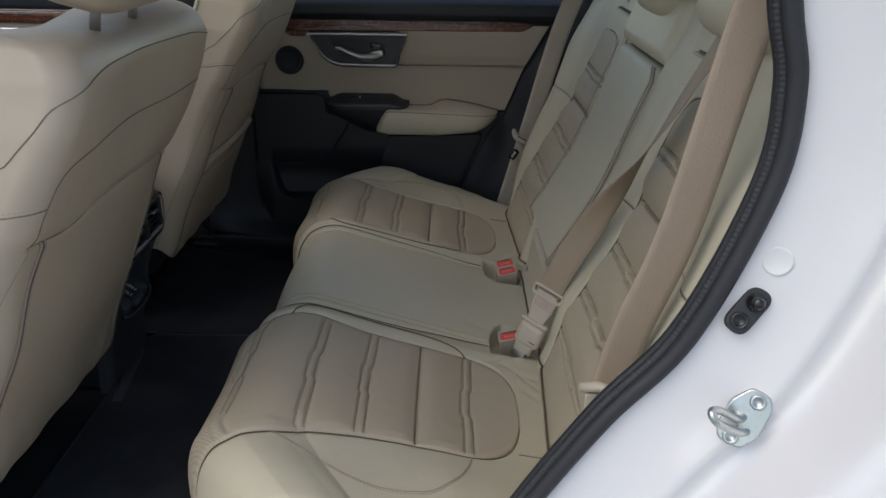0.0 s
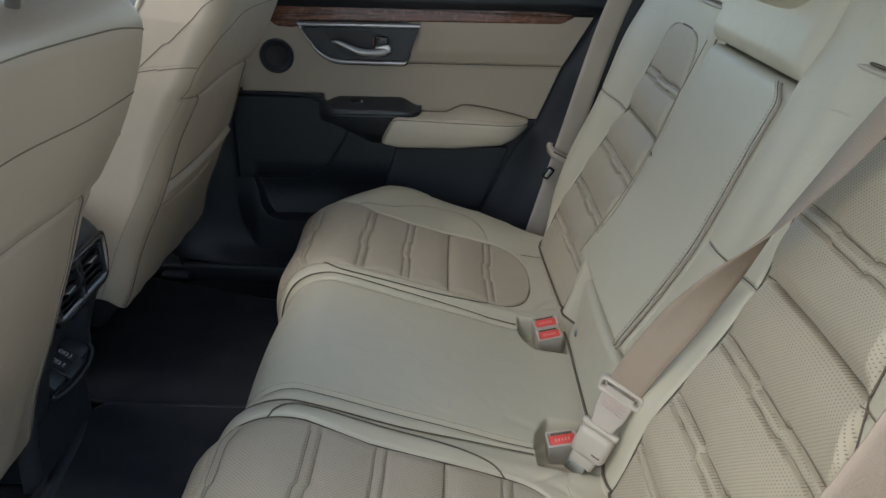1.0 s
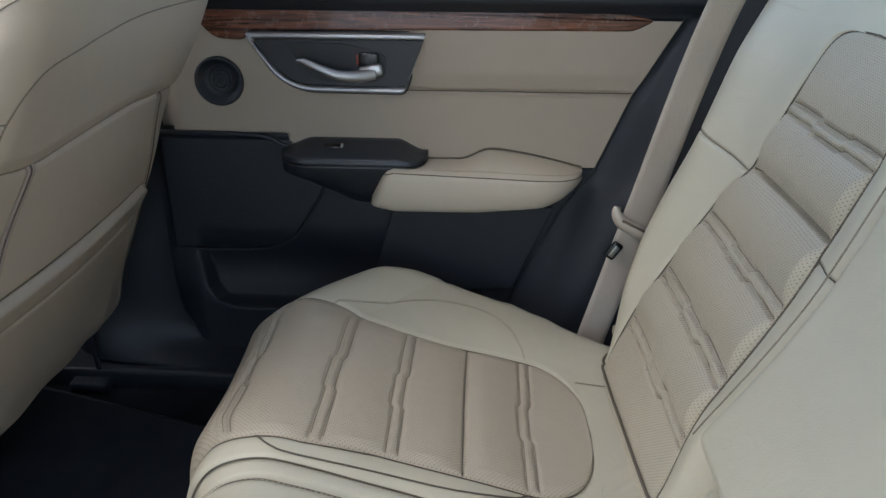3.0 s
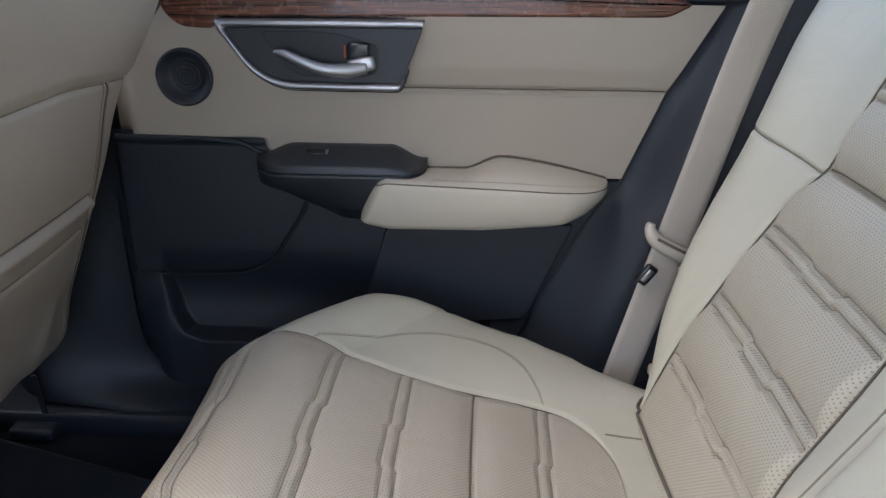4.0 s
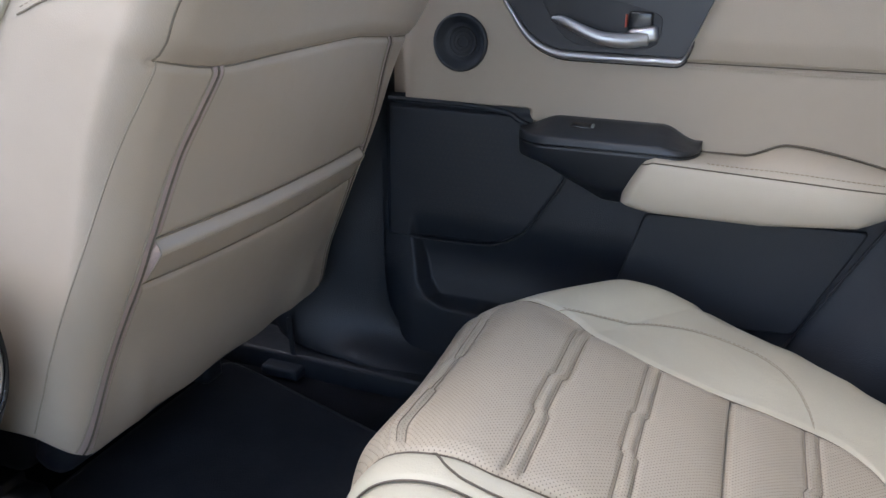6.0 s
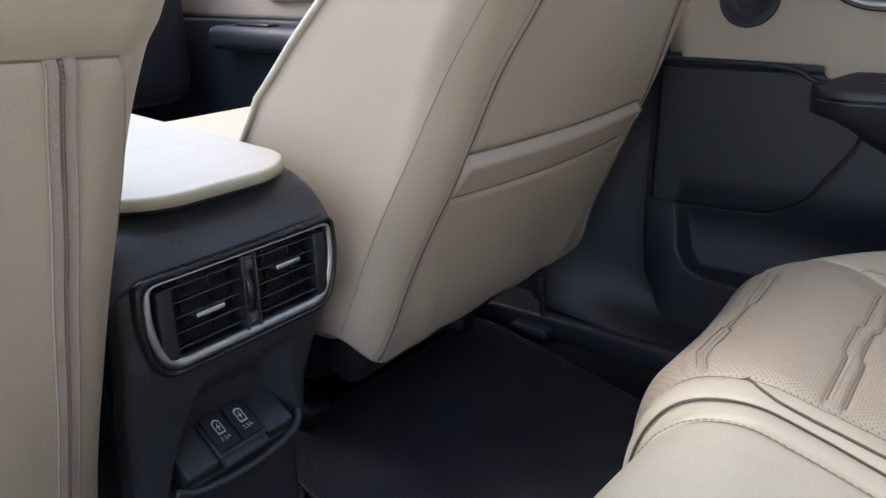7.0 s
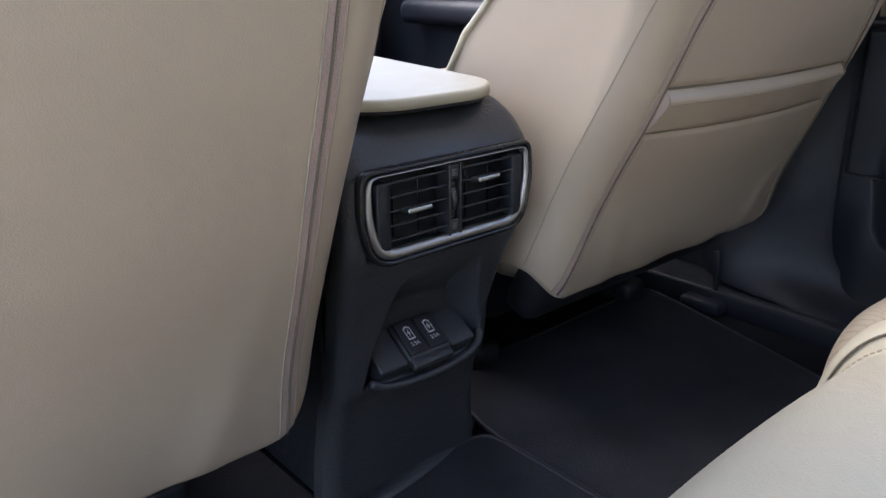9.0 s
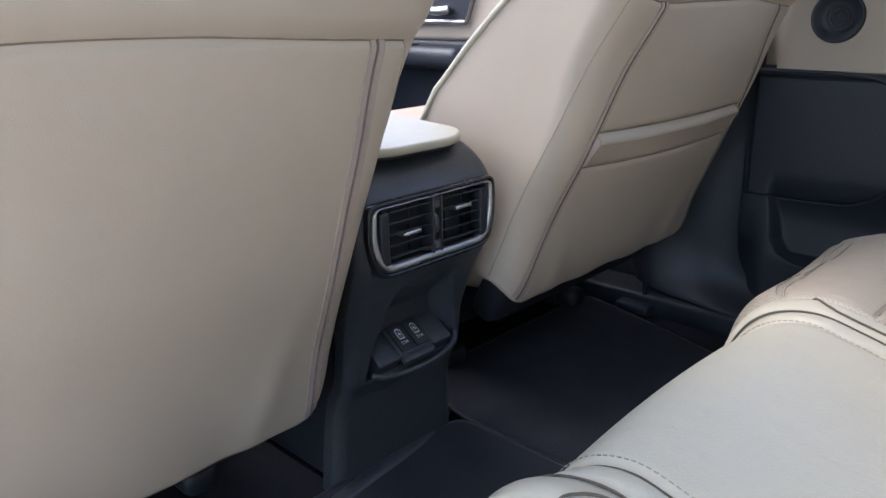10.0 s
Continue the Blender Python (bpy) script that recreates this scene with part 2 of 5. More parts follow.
def band(pts, width_dir, width, thick):
    """Belt webbing: a strap along pts, with a slightly rounded edge."""
    p = np.array(pts, float)
    tan = np.gradient(p, axis=0)
    tan /= np.linalg.norm(tan, axis=1)[:, None]
    wd = np.array(width_dir, float)
    wd = np.tile(wd, (len(p), 1)) if wd.ndim == 1 else wd
    wd = wd - (wd * tan).sum(1)[:, None] * tan
    wd /= np.linalg.norm(wd, axis=1)[:, None]
    nor = np.cross(tan, wd)
    sec = [(-.5, -.25), (-.485, .5), (-.30, .62), (0, .5), (.30, .62), (.485, .5), (.5, -.25), (.485, -.5), (0, -.5), (-.485, -.5)]
    P = np.stack([p + wd * (a * width) + nor * (c * thick) for a, c in sec], axis=1)
    return sheet(P, closed=True)


def xz(y, flip=False):
    """Local x to world x, local y to world z, local z towards the near side (-y)."""
    return Matrix(((1, 0, 0, 0), (0, 0, -1, y), (0, 1, 0, 0), (0, 0, 0, 1)))


# ---- setting: floor pan, roof, far wall, ground ----
ground = part("ground", sheet(np.array([[(-60, -60, -0.42), (60, -60, -0.42)], [(-60, 60, -0.42), (60, 60, -0.42)]], float), flip=True), ASPHALT)
tagged(ground, "plain grey concrete paving under the car", "ground", kind="structure")
floor = part("floor", rbox((2.5, 1.46, 0.03), 0.004, 2, pose(-0.75, 1.335, -0.018)), CARPET)
tagged(floor, "black carpeted footwell floor of the car", "floor", kind="structure")


def roof_mesh(x0, x1, y0, y1, z, th):
    """A roof sheet in one mesh, with an unseen opening added for overhead light."""
    bm = bmesh.new()
    ox0, ox1, oy0, oy1 = -0.90, -0.34, 0.96, 1.72
    for a, c, d, e in ((x0, ox0, y0, y1), (ox1, x1, y0, y1), (ox0, ox1, y0, oy0), (ox0, ox1, oy1, y1)):
        bmesh.ops.create_cube(bm, size=1, matrix=Matrix.LocRotScale(((a + c) / 2, (d + e) / 2, z), None, (c - a, e - d, th)))
    return bm


ceiling = part("ceiling", roof_mesh(-1.22, 0.95, 0.715, 1.955, 1.20, 0.04), HEADLINER)
tagged(ceiling, "pale cloth headliner under the roof", "ceiling", kind="structure")

# ---- rear bench ----
CUSH = catmull([(-.296, .03), (-.312, .10), (-.315, .17), (-.303, .225), (-.275, .264), (-.235, .28), (-.19, .272), (-.1, .245), (0, .217), (.06, .199), (.12, .186), (.19, .176), (.27, .168)], 800)
BACK = catmull([(.145, .10), (.165, .18), (.193, .25), (.24, .34), (.278, .413), (.31, .487), (.345, .6), (.371, .68), (.405, .79), (.428, .85), (.46, .885), (.53, .895)], 800)


class Profile:
    """A side profile in x and z, swept across the car, with a field of relief along its normal."""

    def __init__(self, pts):
        self.p = pts
        self.s = np.r_[0, np.cumsum(np.linalg.norm(np.diff(pts, axis=0), axis=1))]
        t = np.gradient(pts, axis=0)
        t /= np.linalg.norm(t, axis=1)[:, None]
        self.n = np.c_[-t[:, 1], t[:, 0]]

    def at(self, s):
        return [np.interp(s, self.s, c) for c in (self.p[:, 0], self.p[:, 1], self.n[:, 0], self.n[:, 1])]


CP, BP = Profile(CUSH), Profile(BACK)


def s_cush(x):
    i = np.searchsorted(CUSH[250:, 0], x) + 250
    return CP.s[min(i, 799)]


def s_back(z):
    return float(np.interp(z, BACK[:, 1], BP.s))


def bell(d, w):
    return np.exp(-(d / w) ** 2)


def ease(x, a, c):
    t = np.clip((x - a) / (c - a), 0, 1)
    return t * t * (3 - 2 * t)


def jog(a, mid):
    """The sidestep of a flute over the middle of an insert."""
    return 0.0034 * (np.tanh((a - mid + 0.036) / 0.0025) - np.tanh((a - mid - 0.034) / 0.0025)) / 2


def flutes(u, a, mid, places, creases, swell=0.0016):
    """Sewn double channels with a raised band between, which steps aside over its middle, and plain creases."""
    h = 0
    for k, g in enumerate(places):
        c = g - jog(a, mid) + 0.0005 * np.sin(a * 60 + k * 2) + 0.0004 * np.sin(a * 151 + k)
        h = h - 0.0030 * (bell(u - c - 0.0068, 0.0028) + bell(u - c + 0.0068, 0.0024)) + 0.0016 * bell(u - c, 0.006) - 0.0022 * bell(u - c, 0.024)
    for g in creases:
        h = h - 0.006 * bell(u - g, 0.0022) - 0.0035 * bell(u - g, 0.014)
    # the padding swells between the sewn lines
    marks = sorted((*places, *creases))
    for p0, p1 in zip(marks, marks[1:]):
        h = h + swell * np.sin(np.clip((u - p0) / (p1 - p0), 0, 1) * np.pi)
    return h


# lateral lines of the cushion, from the bench's middle
C_IN, C_OUT, C_END = 0.2325, 0.5010, 0.138
C_SEAM, C_SEAM2 = 0.158, 0.186
C_MID = (C_IN + C_OUT) / 2


def panel_line(x):
    """The second seam beside the middle panel, which closes in on the first towards the rear."""
    return C_SEAM2 - 0.012 * ease(x, -0.10, 0.10)


def cush_half(x):
    t = np.clip((x - 0.035) / (C_END - 0.035), 0, 1)
    return (C_OUT - C_IN) / 2 * np.clip(1 - t ** 3.2, 0, 1) ** (1 / 2.4)


def cush_in(x):
    return C_MID - cush_half(x) - np.interp(x, [-.32, -.25, -.2, -.12], [0, .010, .012, 0]) * (cush_half(x) > 0.01)


def cush_out(x):
    return C_MID + cush_half(x) + np.interp(x, [-.27, -.226, -.177, -.106, -.05], [.052, .036, .018, .005, 0]) * (cush_half(x) > 0.01)


CF = (-0.272, -0.187, -0.105, 0.055)   # flutes across the cushion's inserts


def cush_edge(x):
    return np.interp(x, [-.315, -.165, 0, .1, .19, .27], [.70, .70, .68, .655, .605, .56])


def rise(x):
    """How much the outer bolster's crest stands above the sweep of the profile."""
    return np.interp(x, [-.30, -.255, -.215, -.185, -.13, -.06, .01, .09, .14, .20], [0, -.001, -.016, -.022, -.014, -.004, .004, .008, .009, .012])


def cushion(S, V):
    """The cushion's skin: S along the profile, V across (signed length from the middle, rolling down past the outer edge)."""
    S, V = np.broadcast_arrays(S, V)
    x, z, nx, nz = CP.at(S)
    a, sg = np.abs(V), np.sign(V)
    R = 0.045
    ae = cush_edge(x)
    over = np.clip(a - (ae - R), 0, None)
    ph = np.clip(over / R, 0, np.pi / 2)
    lat = np.where(over > 0, ae - R + R * np.sin(ph), a)
    dz = -np.where(over > 0, R * (1 - np.cos(ph)) + np.clip(over - R * np.pi / 2, 0, None), 0)
    top = ease(x, -0.314, -0.290)
    hw = cush_half(x)
    d = 0
    # seams around the insert and beside the middle panel
    vi, vo = cush_in(x), cush_out(x)
    d = d - 0.0045 * (bell(a - vo, 0.0035) + bell(a - vi, 0.0035)) * (hw > 0.001)
    d = d - 0.006 * bell(a - C_SEAM, 0.004) - 0.003 * bell(a - panel_line(x), 0.004)
    d = d + 0.007 * np.clip(1 - (a / C_SEAM) ** 2, 0, 1) + 0.001 * bell(a - (C_SEAM + C_SEAM2) / 2, 0.008)
    d = d + 0.003 * bell(a - 0.209, 0.014)
    d = d + 0.007 * bell(a - 0.58, 0.07) * ease(x, 0.2, 0.0) - 0.004 * bell(a - C_MID, 0.09)
    inside = np.clip(np.minimum(vo - a, a - vi) / 0.016, 0, 1)
    d = d + inside * flutes(x, a, C_MID, CF, (-0.024,)) * top + 0.0025 * inside
    # soft creases at the rear corners, where the cover gathers
    d = d - 0.0022 * bell(a - 0.225 - (x - 0.1) * 0.5 - 0.004 * np.sin(x * 90), 0.006) * ease(x, 0.09, 0.14)
    d = d - 0.0022 * bell(a - 0.30 - (x - 0.15) * 0.8, 0.007) * ease(x, 0.14, 0.17)
    d = d - 0.0026 * bell(a - 0.262 - (x - 0.15) * 1.1, 0.0045) * ease(x, 0.135, 0.16) - 0.002 * bell(a - 0.212 + (x - 0.12) * 0.6, 0.004) * ease(x, 0.08, 0.11)
    d = d - 0.0018 * bell(a - 0.115 - (x - 0.08) * 0.25, 0.006) * ease(x, 0.05, 0.09)
    # wells for the buckles
    d = d - 0.036 * ease(a, 0.096, 0.104) * ease(a, 0.200, 0.193) * ease(x, 0.098 + 0.02 * np.clip((0.15 - a) / 0.05, 0, 1) ** 2, 0.108 + 0.02 * np.clip((0.15 - a) / 0.05, 0, 1) ** 2)
    shift = 0.75 * np.clip(lat - 0.51, 0, None) ** 1.15 * 1.25 * np.clip((0.12 - x) / 0.32, 0, 1)
    shift = shift - (0.017 * ease(lat, 0.165, 0.20) + 0.018 * ease(lat, 0.215, 0.27)) * ease(x, -0.20, -0.29)
    zz = z + d * nz + dz - 0.008 * ease(lat, 0.25, 0.6) * ease(x, 0.10, -0.05) + rise(x) * ease(lat, 0.47, 0.58)
    return np.stack([x + d * nx + shift, CY + sg * lat, np.maximum(zz, 0.02)], axis=-1)


def line_on(surf, S, V, r=0.0015, lift=0.0017, sides=6):
    """A sewn seam that lies in the groove of a skin."""
    p = surf(np.asarray(S, float), np.asarray(V, float))
    return tube(p + np.array([-lift, 0, lift]), r, sides)


def stitches(surf, S, V, gap=0.0055, r=0.0006, lift=0.0016):
    """A row of short threads along a line on a skin, joined."""
    p = surf(np.asarray(S, float), np.asarray(V, float)) + np.array([-lift, 0, lift])
    L = np.r_[0, np.cumsum(np.linalg.norm(np.diff(p, axis=0), axis=1))]
    n = max(int(L[-1] / gap), 2)
    vs, fs = [], []
    for i in range(n):
        a, c = L[-1] * i / n, L[-1] * (i + 0.62) / n
        A, C = (np.array([np.interp(q, L, p[:, k]) for k in range(3)]) for q in (a, c))
        t = (C - A) / (np.linalg.norm(C - A) + 1e-9)
        s1 = np.cross(t, (0.3, 0.2, 0.9))
        s1 /= np.linalg.norm(s1) + 1e-9
        s2 = np.cross(t, s1)
        o = len(vs)
        for q in (A, C):
            for e in (s1, s2, -s1, -s2):
                vs.append((q + e * r).tolist())
        for k in range(4):
            fs.append((o + k, o + (k + 1) % 4, o + 4 + (k + 1) % 4, o + 4 + k))
        fs += [(o, o + 3, o + 2, o + 1), (o + 4, o + 5, o + 6, o + 7)]
    me = bpy.data.meshes.new("stitches")
    me.from_pydata(vs, [], fs)
    return me


def side_panel(surf, S, v0, v1, n, sg):
    """The skin between two lateral lines v0(S), v1(S) on one side."""
    t = np.linspace(0, 1, n)[None, :]
    t = 0.45 * t + 0.55 * (0.5 - 0.5 * np.cos(np.pi * t))
    V = sg * (v0[:, None] * (1 - t) + v1[:, None] * t)
    return sheet(surf(np.repeat(S[:, None], n, 1), V), flip=sg > 0)


S_all = np.linspace(CP.s[0], CP.s[-1], 330)
s_end = s_cush(C_END)
S_in = np.r_[np.linspace(0.02, s_end - 0.05, 420), s_end - 0.05 * np.cos(np.linspace(0, np.pi / 2, 40))[1:]]
S_bol = np.unique(np.r_[S_in, np.linspace(s_end, CP.s[-1], 60)])
bench = thing("rear_bench", "beige leather rear bench with perforated fluted seat inserts", "car seat")
V1 = lambda v, S: np.full(len(S), float(v))
t = np.linspace(-C_SEAM, C_SEAM, 60)[None, :]
part("centre_panel", sheet(cushion(np.repeat(S_all[:, None], 60, 1), np.repeat(t, len(S_all), 0)), flip=True), LEATHER, bench, "smooth plain leather middle panel")
for sg in (-1, 1):
    in_i, out_i, in_b, out_b = cush_in(CP.at(S_in)[0]), cush_out(CP.at(S_in)[0]), cush_in(CP.at(S_bol)[0]), cush_out(CP.at(S_bol)[0])
    part("insert_panel", side_panel(cushion, S_in, in_i, out_i, 150, sg), INSERT, bench, "perforated leather insert with sewn flutes")
    part("inner_bolster", side_panel(cushion, S_bol, V1(C_SEAM, S_bol), in_b, 60, sg), LEATHER, bench)
    edge = cush_edge(CP.at(S_bol)[0]) - 0.045 + 0.045 * np.pi / 2 + 0.16
    part("outer_bolster", side_panel(cushion, S_bol, out_b, edge, 70, sg), LEATHER, bench)
    loop_s = np.r_[S_in, S_in[::-1]]
    loop_v = np.r_[in_i, out_i[::-1]]
    part("insert_seam", line_on(cushion, loop_s, sg * loop_v, 0.0010), SEAM, bench)
    part("panel_seam", line_on(cushion, S_bol, sg * V1(C_SEAM, S_bol), 0.0012), SEAM, bench)
    part("stitching", stitches(cushion, S_bol, sg * V1(C_SEAM - 0.006, S_bol)), STITCH, bench)
    # seam that bows out over the outer bolster, with its stitches
    xb = np.array([-.228, -.186, -.156, -.109, -.031, .024, .050, .059])
    vb = np.array([.540, .5745, .596, .610, .602, .567, .530, .505])
    q = catmull(np.c_[xb, vb], 120)
    part("bolster_seam", line_on(cushion, [s_cush(x) for x in q[:, 0]], sg * q[:, 1], 0.0005), STITCH, bench)
    part("stitching", stitches(cushion, [s_cush(x) for x in q[:, 0]], sg * (q[:, 1] + 0.004)), STITCH, bench)
    # rows of stitches on both sides of each flute's band
    q = np.linspace(C_IN + 0.006, C_OUT - 0.006, 200)
    for g in CF:
        for dx in (-0.0040, 0.0040):
            part("stitching", stitches(cushion, [s_cush(x) for x in g + dx - jog(q, C_MID)], sg * q, gap=0.0042, r=0.0005, lift=0.0006), THREAD, bench)
        # dark rods along the sewn grooves, which also put in the flutes' shade
        for dx in (-0.0068, 0.0068):
            part("flute_seam_shade", line_on(cushion, [s_cush(x) for x in g + dx - jog(q, C_MID)], sg * q, 0.0006, 0.0004), SEAM_S, bench)
    # short seam from the insert's rear to the backrest
    xr = np.linspace(C_END - 0.008, 0.21, 20)
    part("rear_seam", line_on(cushion, [s_cush(x) for x in xr], sg * (0.476 + (xr - 0.13) * 0.03), 0.0009), SEAM_S, bench)
    # crease line from the lip's corner along the inner bolster
    q = catmull([(-.243, .2225), (-.226, .202), (-.20, .196), (-.116, .2005), (-.03, .2035), (.03, .215), (.055, .2325)], 80)
    part("inner_seam", line_on(cushion, [s_cush(x) for x in q[:, 0]], sg * q[:, 1], 0.0011), SEAM, bench)
    q = np.linspace(0.06, s_cush(0.104), 150)
    part("panel_seam", line_on(cushion, q, sg * panel_line(CP.at(q)[0]), 0.0011), SEAM, bench)
for sg in (-1, 1):
    q = np.linspace(C_IN + 0.004, C_OUT - 0.004, 60)
    part("crease_seam", line_on(cushion, [s_cush(-0.024)] * 60, sg * q, 0.0012), SEAM, bench)
part("foam_core", rbox((0.42, 1.16, 0.12), 0.02, 3, pose(-0.045, CY, 0.075)), PLASTIC_D, bench, "dark seat base")

# ---- rear backrest ----
B_END = 0.686
BG = (0.268, 0.346, 0.430, 0.590)


def back_lines(z):
    vi = np.interp(z, [.12, .5, .59, .63, .69], [.238, .252, .243, .250, .275])
    vo = np.interp(z, [.12, .40, .46, .51, .59, .69], [.520, .520, .512, .479, .466, .446])
    t = np.clip((z - 0.635) / (B_END - 0.635), 0, 1)
    k = np.clip(1 - t ** 4, 0, 1) ** (1 / 3.4)
    mid = (vi + vo) / 2
    return mid - (mid - vi) * k, mid + (vo - mid) * k, mid


def back_edge(z):
    return np.interp(z, [.10, .20, .31, .42, .54, .67, .78, .85, .9], [.545, .562, .600, .652, .70, .69, .66, .62, .58])


def recess(a, z):
    """How far the backrest's foot stands back, most in the middle."""
    return (0.007 + 0.024 * ease(a, 0.45, 0.08)) * ease(z, 0.33, 0.20)


ARM = (-0.135, 0.180)   # the fold-down armrest's sides, from the bench's middle


def backrest(S, V):
    S, V = np.broadcast_arrays(S, V)
    x, z, nx, nz = BP.at(S)
    a, sg = np.abs(V), np.sign(V)
    R = 0.05
    ae = back_edge(z)
    over = np.clip(a - (ae - R), 0, None)
    ph = np.clip(over / R, 0, np.pi / 2)
    lat = np.where(over > 0, ae - R + R * np.sin(ph), a)
    dx = np.where(over > 0, R * (1 - np.cos(ph)) + np.clip(over - R * np.pi / 2, 0, None), 0)
    vi, vo, mid = back_lines(z)
    d = 0.030 * bell(lat - 0.60, 0.055) * ease(z, 0.14, 0.30) * ease(z, 0.80, 0.60)
    d = d + 0.006 * bell(a - 0.215, 0.02) - 0.005 * bell(a - mid, 0.10)
    # the near bolster rises beside the folded armrest
    d = d + np.where(V < 0, np.interp(z, [.28, .33, .62, .70, .75], [.004, .026, .014, .012, .004]) * ease(a, 0.235, 0.155), -0.011 * bell(a - 0.186, 0.012) * ease(z, 0.30, 0.35) - 0.026 * ease(a, 0.215, 0.168) * ease(z, 0.325, 0.285))
    d = d - 0.0045 * (bell(a - vi, 0.0035) + bell(a - vo, 0.0035)) * ((vo - vi) > 0.002)
    inside = np.clip(np.minimum(a - vi, vo - a) / 0.012, 0, 1)
    d = d + inside * (2.0 * flutes(z, a, mid, BG, (0.510,), 0.0034) + 0.002)
    d = d - 0.004 * bell(z - 0.502 - (a - 0.48) * 0.04, 0.003) * (a > vo) - 0.004 * bell(z - 0.49, 0.003) * (a < vi)
    return np.stack([x + d * nx + dx + recess(a, z), CY + sg * lat, z + d * nz], axis=-1)


back = part("backrest", rbox((0.06, 1.16, 0.66), 0.02, 3, pose(0.42, CY, 0.50, 0, 20, 0)), PLASTIC_D, bench, "beige leather backrest over a dark frame")
sb_end = s_back(B_END)
SB_in = np.r_[np.linspace(0.0, sb_end - 0.04, 560), sb_end - 0.04 * np.cos(np.linspace(0, np.pi / 2, 40))[1:]]
SB = np.unique(np.r_[SB_in, np.linspace(sb_end, BP.s[-1], 120)])
for sg in (-1, 1):
    zi, zb = BP.at(SB_in)[1], BP.at(SB)[1]
    vi, vo, _ = back_lines(zi)
    bi, bo, _ = back_lines(zb)
    part("insert_panel", side_panel(backrest, SB_in, vi, vo, 160, sg), INSERT_B, back, "perforated leather insert with sewn flutes")
    inner = abs(ARM[0]) if sg < 0 else 0.152
    part("inner_bolster", side_panel(backrest, SB, V1(inner, SB), bi, 40, sg), LEATHER, back)
    edge = back_edge(zb) - 0.05 + 0.05 * np.pi / 2 + 0.10
    part("outer_bolster", side_panel(backrest, SB, bo, edge, 70, sg), LEATHER, back)
    part("insert_seam", line_on(backrest, np.r_[SB_in, SB_in[::-1]], sg * np.r_[vi, vo[::-1]], 0.0012), SEAM, back)
    q = np.linspace(back_lines(0.51)[1], 0.70, 50)
    part("cross_seam", line_on(backrest, [s_back(0.502 + (v - 0.48) * 0.04) for v in q], sg * q, 0.0008), SEAM_S, back)
    q = np.linspace(inner + 0.004, back_lines(0.49)[0], 20)
    part("cross_seam", line_on(backrest, [s_back(0.49) for v in q], sg * q, 0.0007), SEAM, back)
    q = np.linspace(back_lines(0.51)[0] + 0.003, back_lines(0.51)[1] - 0.003, 60)
    part("crease_seam", line_on(backrest, [s_back(0.510)] * 60, sg * q, 0.0012), SEAM, back)
    for g in BG:
        lo_v, hi_v, m_v = (float(w) for w in back_lines(g))
        q = np.linspace(lo_v + 0.006, hi_v - 0.006, 180)
        for dz in (-0.0040, 0.0040):
            part("stitching", stitches(backrest, [s_back(w) for w in g + dz - jog(q, m_v)], sg * q, gap=0.0042, r=0.0005, lift=0.0006), THREAD, back)
        # dark rods in the sewn grooves, shading the flutes as on the cushion
        for dz in (-0.0068, 0.0068):
            part("flute_seam_shade", line_on(backrest, [s_back(w) for w in g + dz - jog(q, m_v)], sg * q, 0.0007, 0.0004), SEAM_S, back)
    q = np.linspace(inner + 0.01, 0.575, 90)
    pts = backrest(np.full(90, s_back(0.190)), sg * q)
    part("fold_gap", tube(pts + np.array([-0.003, 0, 0.0]), 0.0020, 8), SEAM, back, "dark fold between cushion and backrest")
    # round cover button low beside the insert
    p = backrest(np.array([s_back(0.225)]), np.array([sg * 0.555]))[0]
    part("button", tube([p + (0.004, 0, 0), p + (-0.003, 0, 0.001)], 0.007, 14), STITCH, back, "small round plastic cover button")
SBm = np.linspace(0, BP.s[-1], 160)
tm = np.linspace(ARM[0], ARM[1], 12)[None, :]
Pm = backrest(np.repeat(SBm[:, None], 12, 1), np.repeat(tm, 160, 0)) + np.array([0.035, 0, -0.01])
part("armrest_recess", sheet(Pm, flip=True), PLASTIC_D, back, "dark recess behind the armrest")


def pad(z0, z1, y0, y1, lift0, lift1, R=0.016, deep=0.06, n=90, m=50, crown=0.004):
    """A padded block that lies on the backrest's profile between two heights and two sides."""
    s0, s1 = s_back(z0), s_back(z1)
    L, W = s1 - s0, y1 - y0

    def roll(l, half):
        over = np.clip(np.abs(l) - (half - R), 0, None)
        ph = np.clip(over / R, 0, np.pi / 2)
        return np.where(over > 0, np.sign(l) * (half - R + R * np.sin(ph)), l), np.where(over > 0, R * (1 - np.cos(ph)) + np.clip(over - R * np.pi / 2, 0, None), 0)

    def along(half, k):
        e = half - R + R * np.pi / 2
        return np.r_[-e - deep, np.linspace(-e, -(half - R), 10), np.linspace(-(half - R), half - R, k)[1:-1], np.linspace(half - R, e, 10), e + deep]
    a, c = along(L / 2, n), along(W / 2, m)
    A, C = np.meshgrid(a, c, indexing="ij")
    la, da = roll(A, L / 2)
    lc, dc = roll(C, W / 2)
    S = (s0 + s1) / 2 + la
    x, z, nx, nz = BP.at(S)
    f = (la + L / 2) / L
    up = lift0 * (1 - f) + lift1 * f + crown * np.clip(1 - (2 * lc / W) ** 2, 0, 1) - np.minimum(da + dc, deep + R)
    yy = (y0 + y1) / 2 + lc
    return sheet(np.stack([x + up * nx + recess(np.abs(yy), z), CY + yy, z + up * nz], axis=-1), flip=True)


